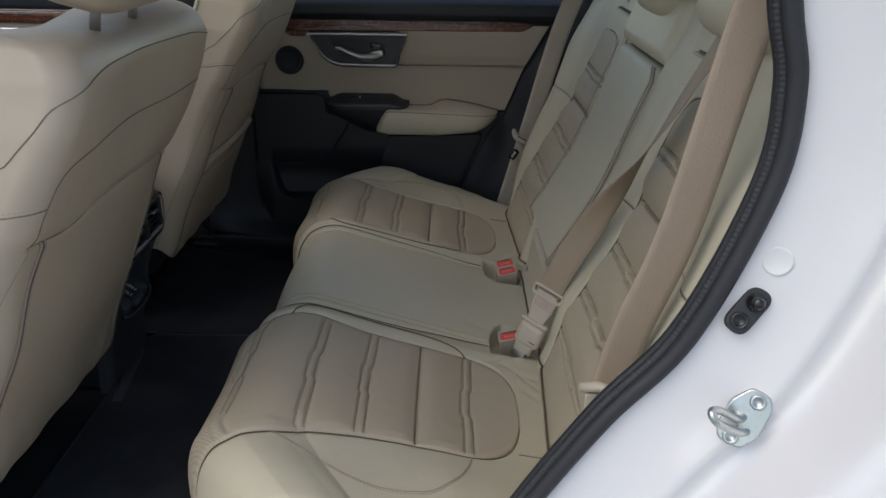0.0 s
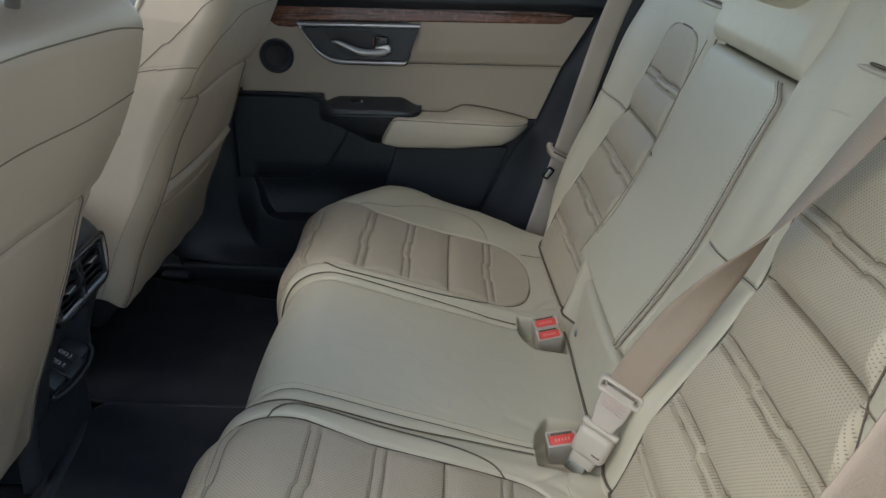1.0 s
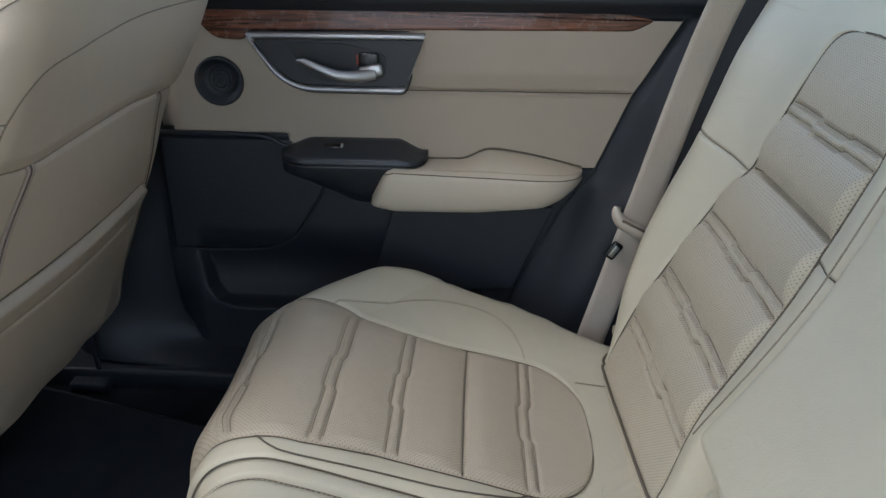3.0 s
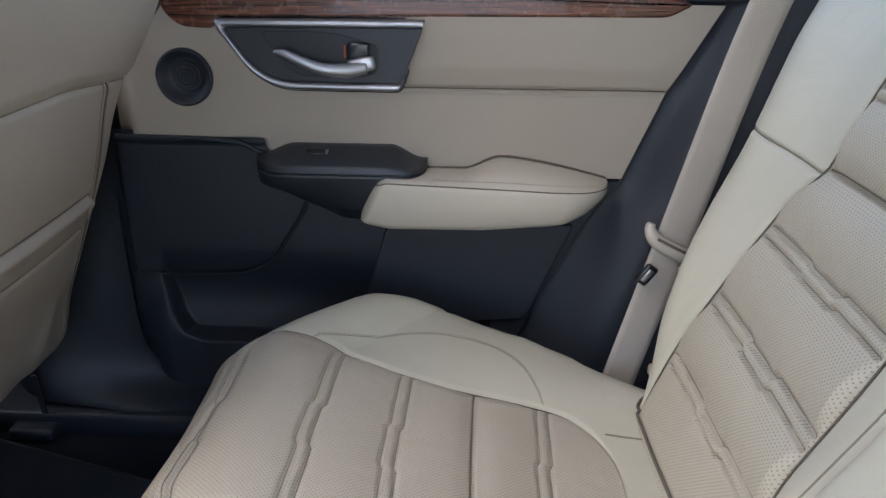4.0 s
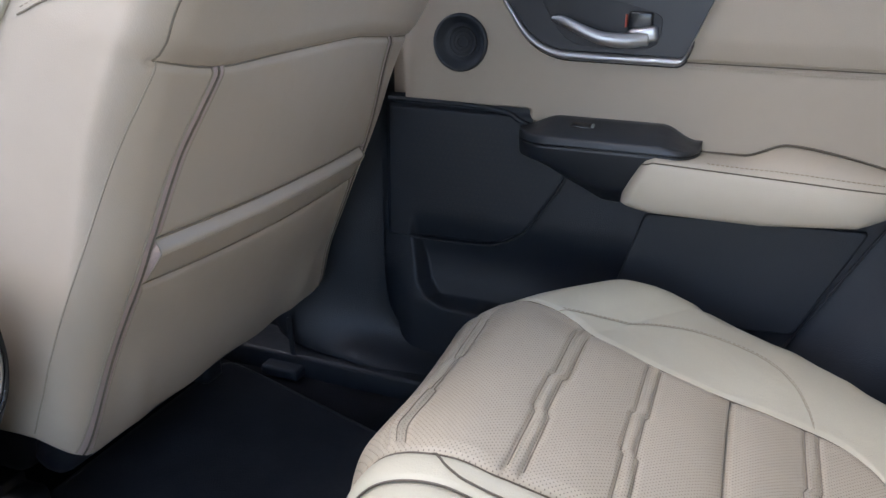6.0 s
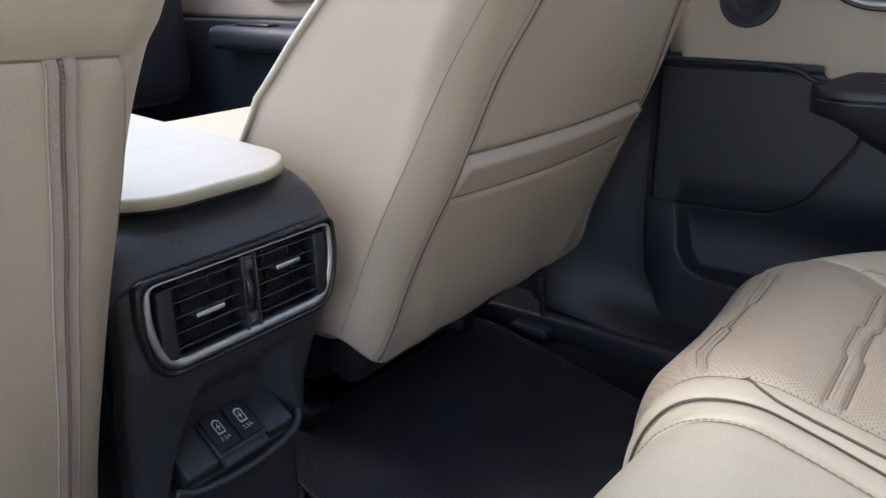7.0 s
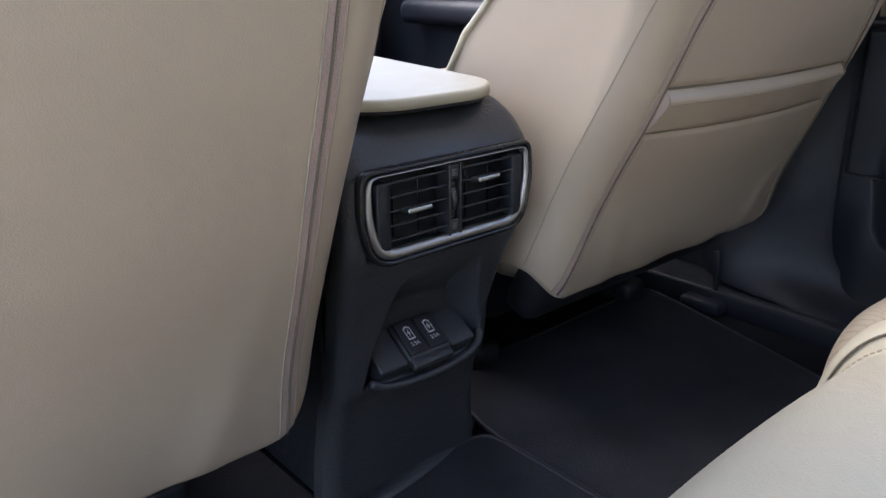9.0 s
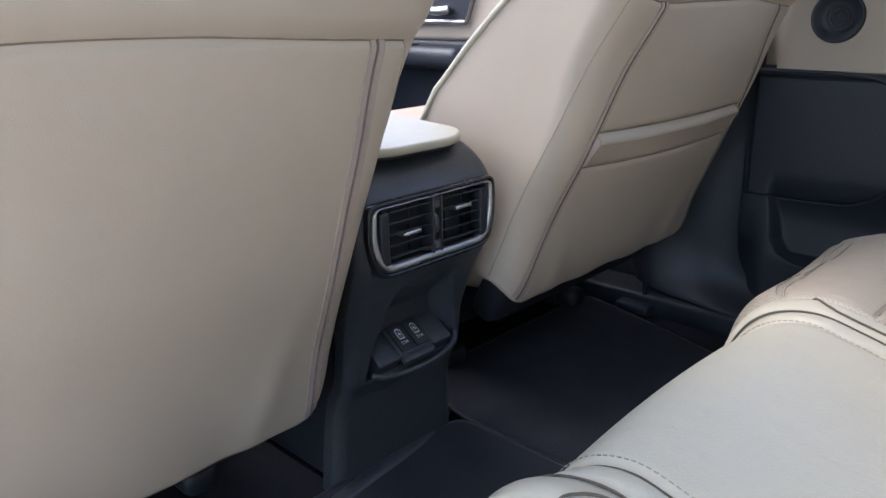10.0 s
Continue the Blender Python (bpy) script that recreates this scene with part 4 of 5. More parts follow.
def turned(profile, m, seg=48):
    a = np.linspace(0, 2 * np.pi, seg, endpoint=False)
    P = np.stack([np.stack([r * np.cos(a), r * np.sin(a), np.full(seg, h)], -1) for r, h in profile])
    P = P @ np.array(m.to_3x3()).T + np.array(m.translation)
    return sheet(P, closed=True)


tw = part("tweeter", turned([(0.0395, -0.002), (0.0395, 0.003), (0.0375, 0.0045), (0.0345, 0.003), (0.028, -0.007), (0.024, -0.009), (0.0, -0.009)], TW), PLASTIC, door, "round black tweeter in a dished ring")
for r in (0.008, 0.0135, 0.0195):
    part("ring", turned([(r - 0.0016, -0.0085), (r, -0.0045), (r + 0.0016, -0.0085)], TW), PLASTIC_D, tw)
# switch pod and armrest
def pod_skin():
    xs = np.r_[-0.338 + 0.03 * (1 - np.cos(np.linspace(0, np.pi / 2, 14))), np.linspace(-0.305, -0.130, 36), -0.130 + 0.032 * np.sin(np.linspace(0, np.pi / 2, 14))[1:]]
    P = []
    for x in xs:
        f = np.clip((x + 0.340) / 0.05, 0, 1)
        e = np.sqrt(1 - (1 - f) ** 2) * np.sqrt(np.clip(1 - (1 - np.clip((-0.098 - x) / 0.03, 0, 1)) ** 2, 0.0, 1))
        drop = 0.018 * ease(x, -0.150, -0.105)
        nose = 0.017 * ease(x, -0.285, -0.340)
        low = np.interp(x, [-0.338, -0.31, -0.27, -0.22, -0.115], [0.424, 0.398, 0.362, 0.338, 0.330])
        fy = DY - 0.006 - 0.056 * e
        prof = rounded([(DY + 0.02, 0.36), (DY + 0.02, 0.4495 - drop - nose), (DY - 0.010, 0.4490 - drop - nose), (fy + 0.003, 0.4310 - 0.3 * drop + 0.1 * nose), (fy, 0.4215), (fy + 0.0045, 0.4195), (fy + 0.0015, 0.4165),
                        (fy + 0.008, 0.396), (fy + 0.022 * e, 0.5 * 0.39 + 0.5 * low), (DY - 0.004, low), (DY + 0.02, low - 0.006)],
                       [0.001, 0.001, 0.004, 0.0035, 0.0015, 0.001, 0.002, 0.012, 0.012, 0.006, 0.001], 5)[5:]
        c = np.array(prof)
        P.append(np.c_[np.full(len(c), x), c])
    return np.array(P)


PP = pod_skin()
pod = part("switch_pod", sheet(PP), POD, door, "black plastic window switch pod")
part("pod_line", tube(PP[3:, 22] + np.array([0, -0.0004, 0]), 0.0008, 6), GLOSS, pod)
part("window_switch", rbox((0.028, 0.012, 0.006), 0.002, 3, pose(-0.252, DY - 0.026, 0.4415, 22, 0, 0)), GLOSS, door, "black window switch")
# small bright block that draws the glint on the switch's lever
part("switch_glint", rbox((0.004, 0.008, 0.003), 0.001, 2, pose(-0.236, DY - 0.029, 0.444, 22, 0, 0)), STEEL, door)


def armrest_skin():
    """A padded armrest: a flat deck that climbs at the rear, a crisp sewn edge and a tall front face."""
    xs = np.r_[-0.172 + 0.02 * (1 - np.cos(np.linspace(0, np.pi / 2, 16))), np.linspace(-0.15, 0.06, 60), 0.06 + 0.094 * np.sin(np.linspace(0, np.pi / 2, 40))[1:]]
    P = []
    for x in xs:
        f, g = np.clip((x + 0.172) / 0.022, 0, 1), np.clip((0.155 - x) / 0.095, 0, 1)
        e = np.sqrt(max(1 - (1 - f) ** 2, 0)) ** 0.8 * np.sqrt(max(1 - (1 - g) ** 2.3, 0))
        zs = np.interp(x, [-0.172, -0.15, 0.02, 0.09, 0.155], [0.405, 0.4145, 0.4085, 0.4055, 0.400])
        zb = 0.4155 - 0.012 * ease(x, -0.155, -0.175) + 0.018 * ease(x, -0.048, 0.004) - 0.029 * np.clip((x - 0.01) / 0.145, 0, 1) ** 1.4
        bot = np.interp(x, [-0.172, -0.165, -0.13, -0.017, 0.09, 0.12, 0.155], [0.366, 0.352, 0.343, 0.344, 0.354, 0.367, 0.392])
        fy = DY - 0.006 - 0.066 * e
        deck = catmull([(DY + 0.012, zb + 0.001), (DY * 0.75 + fy * 0.25, zb * 0.8 + zs * 0.2 + 0.001), (DY * 0.3 + fy * 0.7, zb * 0.35 + zs * 0.65 + 0.002), (fy + 0.007 * e, zs + 0.002), (fy + 0.001, zs - 0.0015)], 26)
        h = zs - bot
        face = catmull([(fy + 0.001, zs - 0.0015), (fy - 0.002 * e, zs - 0.12 * h), (fy - 0.002 * e, zs - 0.5 * h), (fy + 0.004 * e, bot + 0.16 * h), (fy + 0.012 * e, bot + 0.02 * h), (fy + 0.03 * e, bot - 0.001), (DY + 0.01, bot)], 34)
        c = np.r_[deck, face[1:]]
        lean = -0.022 * ease(x, -0.05, -0.17) * np.clip((zs - c[:, 1]) / 0.05, 0, 1.2)
        P.append(np.c_[x + lean, c])
    return np.array(P)


AP = armrest_skin()
rest = part("door_armrest", sheet(AP), BEIGE_LIT, door, "padded beige door armrest")
part("armrest_seam", tube(AP[3:-2, 25] + np.array([0, -0.0003, 0]), 0.0010, 6), SEAM, rest)
part("stitching", stitches(lambda S, V: AP[34:-6, 22] + np.array([0, -0.0004, 0.0006]), [0], [0]), STITCH, rest)
# dark rod drawn in place of the shadow line along the deck's back edge
part("armrest_gap_shade", tube(np.c_[AP[2:-2, 0, 0], np.full(len(AP) - 4, DY - 0.0015), AP[2:-2, 0, 2] + 0.0006], 0.0016, 6), SEAM, rest, "dark rod for the shade between armrest and panel")
# black rod that darkens the armrest's underside like a shadow
part("armrest_shadow_rim", tube(AP[1:-2, 50] + np.array([0, 0.006, -0.004]), 0.005, 8), PLASTIC_D, rest, "black rod for the shade under the armrest")
part("lower_insert", prism(rounded([(-0.16, 0.325), (0.115, 0.335), (0.05, 0.18), (-0.205, 0.16)], 0.01), xz(DY + 0.004), 0.008, 0.003), PLASTIC, door)

# ---- far side: pillars, sill, window ----
fp = thing("wall_far_pillars", "black plastic pillar and sill trim of the far side", "car trim", kind="structure")


def cpillar():
    z = np.linspace(-0.02, 0.74, 60)
    P = []
    for q in z:
        a = door_right(q) + 0.004
        xs = np.linspace(0, 1, 24)
        x = a + xs * (0.55 - a)
        y = DY + 0.012 - 0.055 * ease(xs, 0.0, 0.22) - 0.03 * ease(xs, 0.2, 0.6)
        P.append(np.c_[x, y, np.full(24, q)])
    return np.array(P)


part("pillar_trim", sheet(cpillar()), PLASTIC, fp, "black rear pillar trim")
part("door_shut_line", tube(np.c_[door_right(np.linspace(0.0, 0.73, 60)) + 0.002, np.full(60, DY + 0.004), np.linspace(0.0, 0.73, 60)], 0.002, 8), PLASTIC_D, fp, "black rubber door seal")
part("b_pillar_core", rbox((0.13, 0.05, 0.80), 0.02, 3, pose(-0.665, DY + 0.02, 0.36, 0, 4, 0)), PLASTIC_D, fp)
# pillar trim that sweeps round into the sill
n_ = 90
inn = catmull([(-.548, .74), (-.556, .50), (-.554, .30), (-.551, .16), (-.535, .10), (-.49, .066), (-.40, .052), (-.10, .048), (.2, .05)], n_)
out = catmull([(-.70, .74), (-.72, .50), (-.73, .30), (-.735, .15), (-.715, .055), (-.58, .035), (-.44, .025), (-.10, .02), (.2, .02)], n_)
rows = []
for k in np.linspace(0, 1, 24):
    yy = DY - 0.008 - 0.050 * ease(k, 0.0, 0.9) - 0.014 * ease(np.linspace(0, 1, n_), 0.3, 0.6) * ease(k, 0.3, 1.0)
    rows.append(np.c_[inn * (1 - k) + out * k, yy][:, [0, 2, 1]])
rows.append(np.c_[out, np.full(n_, DY + 0.03)][:, [0, 2, 1]])
part("b_pillar_trim", sheet(np.array(rows), flip=True), PLASTIC, fp, "black pillar trim that sweeps into the sill")
part("sill_trim", rbox((1.20, 0.10, 0.045), 0.008, 4, pose(-0.30, DY - 0.035, 0.012)), PLASTIC, fp, "black sill scuff trim")
part("rear_pillar", rbox((0.40, 0.08, 0.52), 0.03, 3, pose(0.62, DY + 0.02, 0.97)), HEADLINER, fp)
part("centre_pillar_upper", rbox((0.10, 0.06, 0.52), 0.02, 3, pose(-0.66, DY + 0.03, 0.96)), HEADLINER, fp)
part("roof_rail", rbox((2.6, 0.07, 0.09), 0.03, 3, pose(-0.35, DY - 0.09, 1.17)), HEADLINER, fp)
part("outer_skin", rbox((3.2, 0.03, 1.05), 0.01, 2, pose(-0.6, DY + 0.14, 0.20)), PAINT, fp, "white outer body skin")

# front door trim, seen past the front seats
fd = thing("front_door_trim", "beige and black inner trim of the front passenger door", "car door")
part("beige_panel", rbox((1.05, 0.03, 0.155), 0.012, 3, pose(-1.23, DY + 0.015, 0.565)), BEIGE_SHADED, fd)
part("lower_panel", rbox((1.60, 0.04, 0.50), 0.012, 3, pose(-1.505, DY + 0.018, 0.24)), PLASTIC, fd)
part("upper_trim", rbox((1.05, 0.06, 0.07), 0.012, 3, pose(-1.23, DY + 0.02, 0.70)), PLASTIC, fd)
part("wood_strip", rbox((0.95, 0.012, 0.034), 0.005, 3, pose(-1.24, DY - 0.003, 0.645)), WOODM, fd, "glossy red-brown wood trim strip")
part("switch_pod", rbox((0.34, 0.08, 0.05), 0.02, 4, pose(-1.36, DY - 0.025, 0.452)), PLASTIC, fd, "black window switch pod")
part("window_switch", rbox((0.10, 0.03, 0.006), 0.002, 3, pose(-1.40, DY - 0.03, 0.479)), GLOSS, fd, "black window switches")
part("door_armrest", rbox((0.22, 0.075, 0.08), 0.03, 4, pose(-1.05, DY - 0.02, 0.41)), BEIGE_SHADED, fd, "padded beige armrest")
part("handle_bezel", ring(outer - (1.07, 0), inner - (1.07, 0), xz(DY - 0.003), 0.010, 0.002), CHROME, fd, "satin chrome handle surround")
part("handle_bowl", prism(inner - (1.07, 0), xz(DY), 0.0075, 0.001), PLASTIC, fd)
part("door_handle", tube(hp - (1.07, 0.003, 0), hr_, 14), CHROME, fd, "curved satin chrome door handle")

# ---- centre console ----
KY = 1.343
YZ = Matrix(((0, 0, 1, 0), (1, 0, 0, 0), (0, 1, 0, 0), (0, 0, 0, 1)))
con = thing("centre_console", "black console rear with air vents and charging sockets", "console")
KP = catmull([(-.665, .0), (-.663, .06), (-.655, .12), (-.640, .152), (-.633, .20), (-.618, .25), (-.602, .285), (-.594, .31), (-.594, .365), (-.605, .390), (-.625, .407), (-.655, .416), (-.76, .424), (-1.3, .44)], 420)
P = []
for x, z in KP:
    hw = np.interp(z, [0, .1, .2, .29, .37, .42, .44], [.105, .098, .096, .106, .108, .104, .10])
    hw = hw if x > -0.7 else 0.10
    t = np.linspace(-1, 1, 140)
    rim = np.clip((np.abs(t) - 0.80) / 0.20, 0, 1)
    nrm = Vector((1, 0, 0)) if z < 0.37 else Vector((0.4, 0, 0.9)) if z < 0.42 else Vector((0, 0, 1))
    drop = 0.026 * (1 - np.sqrt(np.clip(1 - rim ** 2, 0, 1)))
    y = hw * np.clip(t / 0.96, -1, 1)
    # socket bay: a hollow with a flat shelf, wider at its foot
    mid = np.abs(y - 0.006)
    half = np.interp(z, [0.15, 0.26], [0.080, 0.052])
    bay = 0.036 * ease(mid, half, half - 0.014) * ease(z, 0.150, 0.158) * ease(z, 0.275, 0.215) * (x > -0.7)
    bay = bay + 0.022 * ease(np.abs(y), 0.0905, 0.0885) * ease(z, 0.2995, 0.3020) * ease(z, 0.3715, 0.3690) * (x > -0.62)
    P.append(np.c_[x - drop * nrm.x - 0.004 * t ** 2 - bay, KY + y, z - drop * nrm.z])
part("shell", sheet(np.array(P), flip=True), CONSOLE_BLACK, con, "black grained plastic console shell")
for sg in (-1, 1):
    part("side_wall", rbox((0.66, 0.012, 0.40), 0.005, 2, pose(-1.01, KY + sg * 0.085, 0.205)), PLASTIC, con)
lid = rounded([(-0.64, -0.096), (-0.030, -0.096), (0.0, -0.055), (0.0, 0.052), (-0.030, 0.091), (-0.64, 0.091)], [.01, .03, .05, .05, .03, .01], 8)
TILT = pose(-0.606, KY, 0.4135, 0, 3.2, 0)      # the lid falls slightly towards the rear
part("lid", prism(lid, TILT @ pose(0, 0, 0.0040), 0.0095, 0.0045, 5), LEATHER, con, "pale beige padded armrest lid")
part("lid_gap", prism(lid * (1, 0.965) - (0.004, 0), TILT, 0.0045, 0.001), PLASTIC_D, con)
# low ledge where the console meets the floor
q = catmull([(-0.640, 1.19, 0.010), (-0.652, 1.27, 0.012), (-0.662, 1.35, 0.012), (-0.680, 1.42, 0.010), (-0.712, 1.468, 0.006)], 50)
part("foot_ledge", tube(q, 0.013, 12, flat=0.7), CONSOLE_BLACK, con, "black moulded ledge at the console's foot")
# vent: chrome frame, dark duct, louvres
VX = -0.5925
vo_ = rounded([(-0.093, 0.372), (0.093, 0.372), (0.096, 0.335), (0.084, 0.298), (-0.084, 0.298), (-0.096, 0.335)], [.010, .010, .02, .022, .022, .02], 8)
vi_ = rounded([(-0.0872, 0.3702), (0.0872, 0.3702), (0.0890, 0.338), (0.0780, 0.3070), (-0.0780, 0.3070), (-0.0888, 0.338)], [.006, .006, .016, .016, .016, .016], 8)
vm = Matrix.Translation((VX, KY, 0)) @ YZ
vent = part("vent_frame", ring(vo_, vi_, vm @ pose(0, 0, -0.003), 0.0065, 0.0007), CHROME, con, "satin chrome vent frame")
part("vent_rim", ring(rounded([(-0.099, 0.377), (0.099, 0.377), (0.102, 0.335), (0.089, 0.292), (-0.089, 0.292), (-0.102, 0.335)], [.012, .012, .02, .024, .024, .02], 8), vo_, Matrix.Translation((VX - 0.004, KY, 0)) @ YZ, 0.006, 0.001), GLOSS, con)
part("duct", prism(vi_ * (1.02, 1) , Matrix.Translation((VX - 0.022, KY, 0)) @ YZ, 0.0035, 0), PLASTIC_D, con, "dark vent duct")
for half in (-1, 1):
    part("cheek", rbox((0.016, 0.013, 0.058), 0.002, 2, pose(VX - 0.004, KY + half * 0.0775, 0.3365, 0, 0, 0)), PLASTIC, vent)
    for k in range(5):
        part("louvre", rbox((0.014, 0.062, 0.0014), 0.0005, 2, pose(VX - 0.003, KY + half * 0.0405, 0.3135 + k * 0.0122, 0, -20, 0)), BLADE, vent)
    part("slider", rbox((0.012, 0.026, 0.0042), 0.0014, 3, pose(VX + 0.0045, KY + half * 0.040 - 0.004, 0.3385 + 0.0125 * (half > 0), 0, -8, 0)), STEEL, vent, "bright louvre slider tab")
    part("rear_vane", rbox((0.0012, 0.0014, 0.05), 0.0003, 1, pose(VX - 0.014, KY + half * 0.028, 0.3365)), GLOSS, vent)
    part("rear_vane", rbox((0.0012, 0.0014, 0.05), 0.0003, 1, pose(VX - 0.014, KY + half * 0.056, 0.3365)), GLOSS, vent)
part("divider", rbox((0.018, 0.010, 0.065), 0.002, 2, pose(VX - 0.008, KY, 0.3375)), GLOSS, vent)
for sg in (-1, 1):
    part("divider_edge", rbox((0.020, 0.0018, 0.064), 0.0006, 2, pose(VX - 0.0055, KY + sg * 0.0065, 0.3375)), BLADE, vent)
for dz in (-0.0245, 0.0245):
    part("divider_cap", rbox((0.018, 0.0115, 0.013), 0.0015, 2, pose(VX - 0.0058, KY, 0.3375 + dz)), BLADE, vent)
part("thumbwheel", turned([(0.012, -0.003), (0.0158, -0.0026), (0.0165, 0.0), (0.0158, 0.0026), (0.012, 0.003)], Matrix.Translation((VX - 0.0115, KY, 0.3375)) @ Euler((radians(90), 0, 0)).to_matrix().to_4x4(), 40), BLADE, vent, "ribbed airflow thumbwheel")
for dz in (0.024, -0.024):
    for k in range(3):
        part("flow_mark", rbox((0.0006, 0.006, 0.0008), 0, 1, pose(VX + 0.0034, KY, 0.3375 + dz + (k - 1) * 0.0022)), MARK_GREY, vent)
# charging socket shelf under the vent
UM = Matrix.Translation((-0.656, KY + 0.0085, 0.1785)) @ Euler((0, radians(-55), 0)).to_matrix().to_4x4() @ YZ
part("socket_block", rbox((0.054, 0.046, 0.036), 0.003, 3, UM @ pose(0, 0.0, -0.0145)), CONSOLE_BLACK, con, "sloping socket block")
for sg in (-1, 1):
    part("bay_ramp", rbox((0.034, 0.046, 0.030), 0.003, 3, UM @ pose(sg * 0.0445, -0.001, -0.0135)), CONSOLE_BLACK, con)
bay_lip = catmull([(-0.637, KY - 0.066, 0.160), (-0.632, KY - 0.045, 0.152), (-0.629, KY + 0.005, 0.149), (-0.632, KY + 0.05, 0.151), (-0.637, KY + 0.074, 0.158), (-0.645, KY + 0.082, 0.168)], 50)
part("bay_lip", tube(bay_lip, 0.0042, 10), CONSOLE_BLACK, con)
for k in (-1, 1):
    sock = part("socket_cover", prism(rounded([(-0.0118, -0.019), (0.0118, -0.019), (0.0118, 0.019), (-0.0118, 0.019)], 0.0015), UM @ Matrix.Translation((k * 0.0126, 0.0, 0.004)), 0.003, 0.001), PLASTIC_D, con, "black charging socket cover with printed battery mark")
    bo = rounded([(-0.0042, -0.0075), (0.0042, -0.0075), (0.0042, 0.0065), (0.0022, 0.0065), (0.0022, 0.0080), (-0.0022, 0.0080), (-0.0022, 0.0065), (-0.0042, 0.0065)], 0.0006, 3)
    part("battery_mark", ring(bo, bo * 0.78, UM @ Matrix.Translation((k * 0.0126, 0.004, 0.0071)), 0.0002), WHITE_MARK, sock)
    part("bolt_mark", prism([(0.0009, 0.0048), (-0.0021, -0.0006), (-0.0001, -0.0006), (-0.0009, -0.0048), (0.0021, 0.0006), (0.0001, 0.0006)], UM @ Matrix.Translation((k * 0.0126, 0.004, 0.0071)), 0.0003, 0), WHITE_MARK, sock)
    cu = bpy.data.curves.new("rating", "FONT")
    cu.body, cu.size, cu.align_x, cu.extrude = "2.5A", 0.0058, "CENTER", 0.0001
    tob = new("rating", cu)
    cu.materials.append(WHITE_MARK)
    tob.parent = sock
    tob.matrix_basis = UM @ Matrix.Translation((k * 0.0126, -0.0105, 0.0073))
part("cover_step", rbox((0.050, 0.012, 0.010), 0.002, 2, UM @ pose(0, -0.026, -0.002)), CONSOLE_BLACK, con)

# ---- mats ----
for name, poly, zz, lab in (("floor_mat", [(-0.70, 0.72), (-0.668, 0.80), (-0.668, 1.458), (-0.30, 1.458), (-0.27, 0.72)], 0.004, "black carpet mat lying in the near footwell"),
                            ("floor_mat", [(-0.80, 1.50), (-0.80, 1.975), (-0.72, 1.955), (-0.46, 1.876), (-0.28, 1.84), (-0.28, 1.464), (-0.66, 1.464)], 0.002, "black carpet mat lying in the far footwell")):
    pl = rounded(poly, 0.03)
    fm = part(name, prism(pl, Matrix.Translation((0, 0, zz)), 0.012, 0.004), MAT)
    tagged(fm, lab, "floor mat", "floor mats")
    part("bound_edge", tube(np.c_[pl, np.full(len(pl), zz + 0.010)], 0.0035, 6, closed=True), PLASTIC_D, fm, "black bound edge")
hook = thing("seat_mount_cover", "black plastic seat rail end cover by the sill", "trim cover")
part("cover", rbox((0.07, 0.05, 0.020), 0.006, 3, pose(-0.70, 2.0, 0.010)), PLASTIC, hook)
part("tab", rbox((0.009, 0.004, 0.085), 0.0015, 2, pose(-0.690, 2.005, 0.058, 0, -4, 0)), PLASTIC, hook)

# ---- seat belts and buckles ----
fb = thing("far_seat_belt", "pale beige seat belt hanging beside the far seat", "seat belt", "rear seat belts")
top = [(0.54, 1.99, 1.12), (0.445, 1.99, 0.95), (0.322, 1.99, 0.69), (0.232, 1.985, 0.355)]
part("shoulder_webbing", band(catmull(top, 40), (1.0, 0.1, -0.3), 0.050, 0.0016), WEB, fb)
part("lap_webbing", band(catmull([(0.232, 1.985, 0.355), (0.204, 1.978, 0.25), (0.172, 1.97, 0.13), (0.155, 1.965, 0.06)], 30), (1.0, 0.1, -0.1), 0.049, 0.0016), WEB, fb)
tongue = catmull([(0.198, 1.974, 0.380), (0.197, 1.973, 0.371), (0.206, 1.972, 0.357), (0.228, 1.972, 0.344), (0.247, 1.972, 0.336), (0.258, 1.973, 0.343), (0.258, 1.974, 0.357)], 44)
part("tongue_guide", tube(tongue, np.interp(np.linspace(0, 1, 44), [0, .12, .3, .7, .88, 1], [.0055, .008, .0105, .0105, .008, .0055]), 14), BUCKLE, fb, "beige plastic belt tongue")
part("tongue_slot", rbox((0.046, 0.004, 0.004), 0.0015, 2, pose(0.226, 1.964, 0.352, 0, 26, 0)), SEAM, fb)
part("latch_plate", rbox((0.018, 0.008, 0.030), 0.004, 3, pose(0.198, 1.968, 0.310, 0, 34, 0)), GLOSS, fb, "black coated latch plate")
part("latch_face", rbox((0.008, 0.003, 0.020), 0.0012, 2, pose(0.198, 1.9632, 0.310, 0, 34, 0)), STEEL, fb, "bright latch face")
part("stop_knob", tube([(0.243, 1.972, 0.318), (0.243, 1.964, 0.318)], 0.005, 12), BUCKLE, fb)
nb = thing("near_seat_belt", "brownish beige seat belt running down beside the near seat", "seat belt", "rear seat belts")
part("shoulder_webbing", band(catmull([(0.40, 0.69, 1.15), (0.345, 0.69, 0.95), (0.313, 0.695, 0.845), (0.272, 0.70, 0.609), (0.235, 0.71, 0.47), (0.215, 0.715, 0.37)], 60), (0.9, -0.1, -0.3), 0.046, 0.0016), WEB_D, nb)
part("anchor_loop", tube([(0.185, 0.72, 0.385), (0.205, 0.71, 0.392), (0.235, 0.70, 0.385)], 0.007, 10), BUCKLE, nb, "beige plastic belt anchor")
part("anchor_plate", rbox((0.05, 0.006, 0.10), 0.01, 3, pose(0.215, 0.715, 0.33)), BUCKLE, nb)
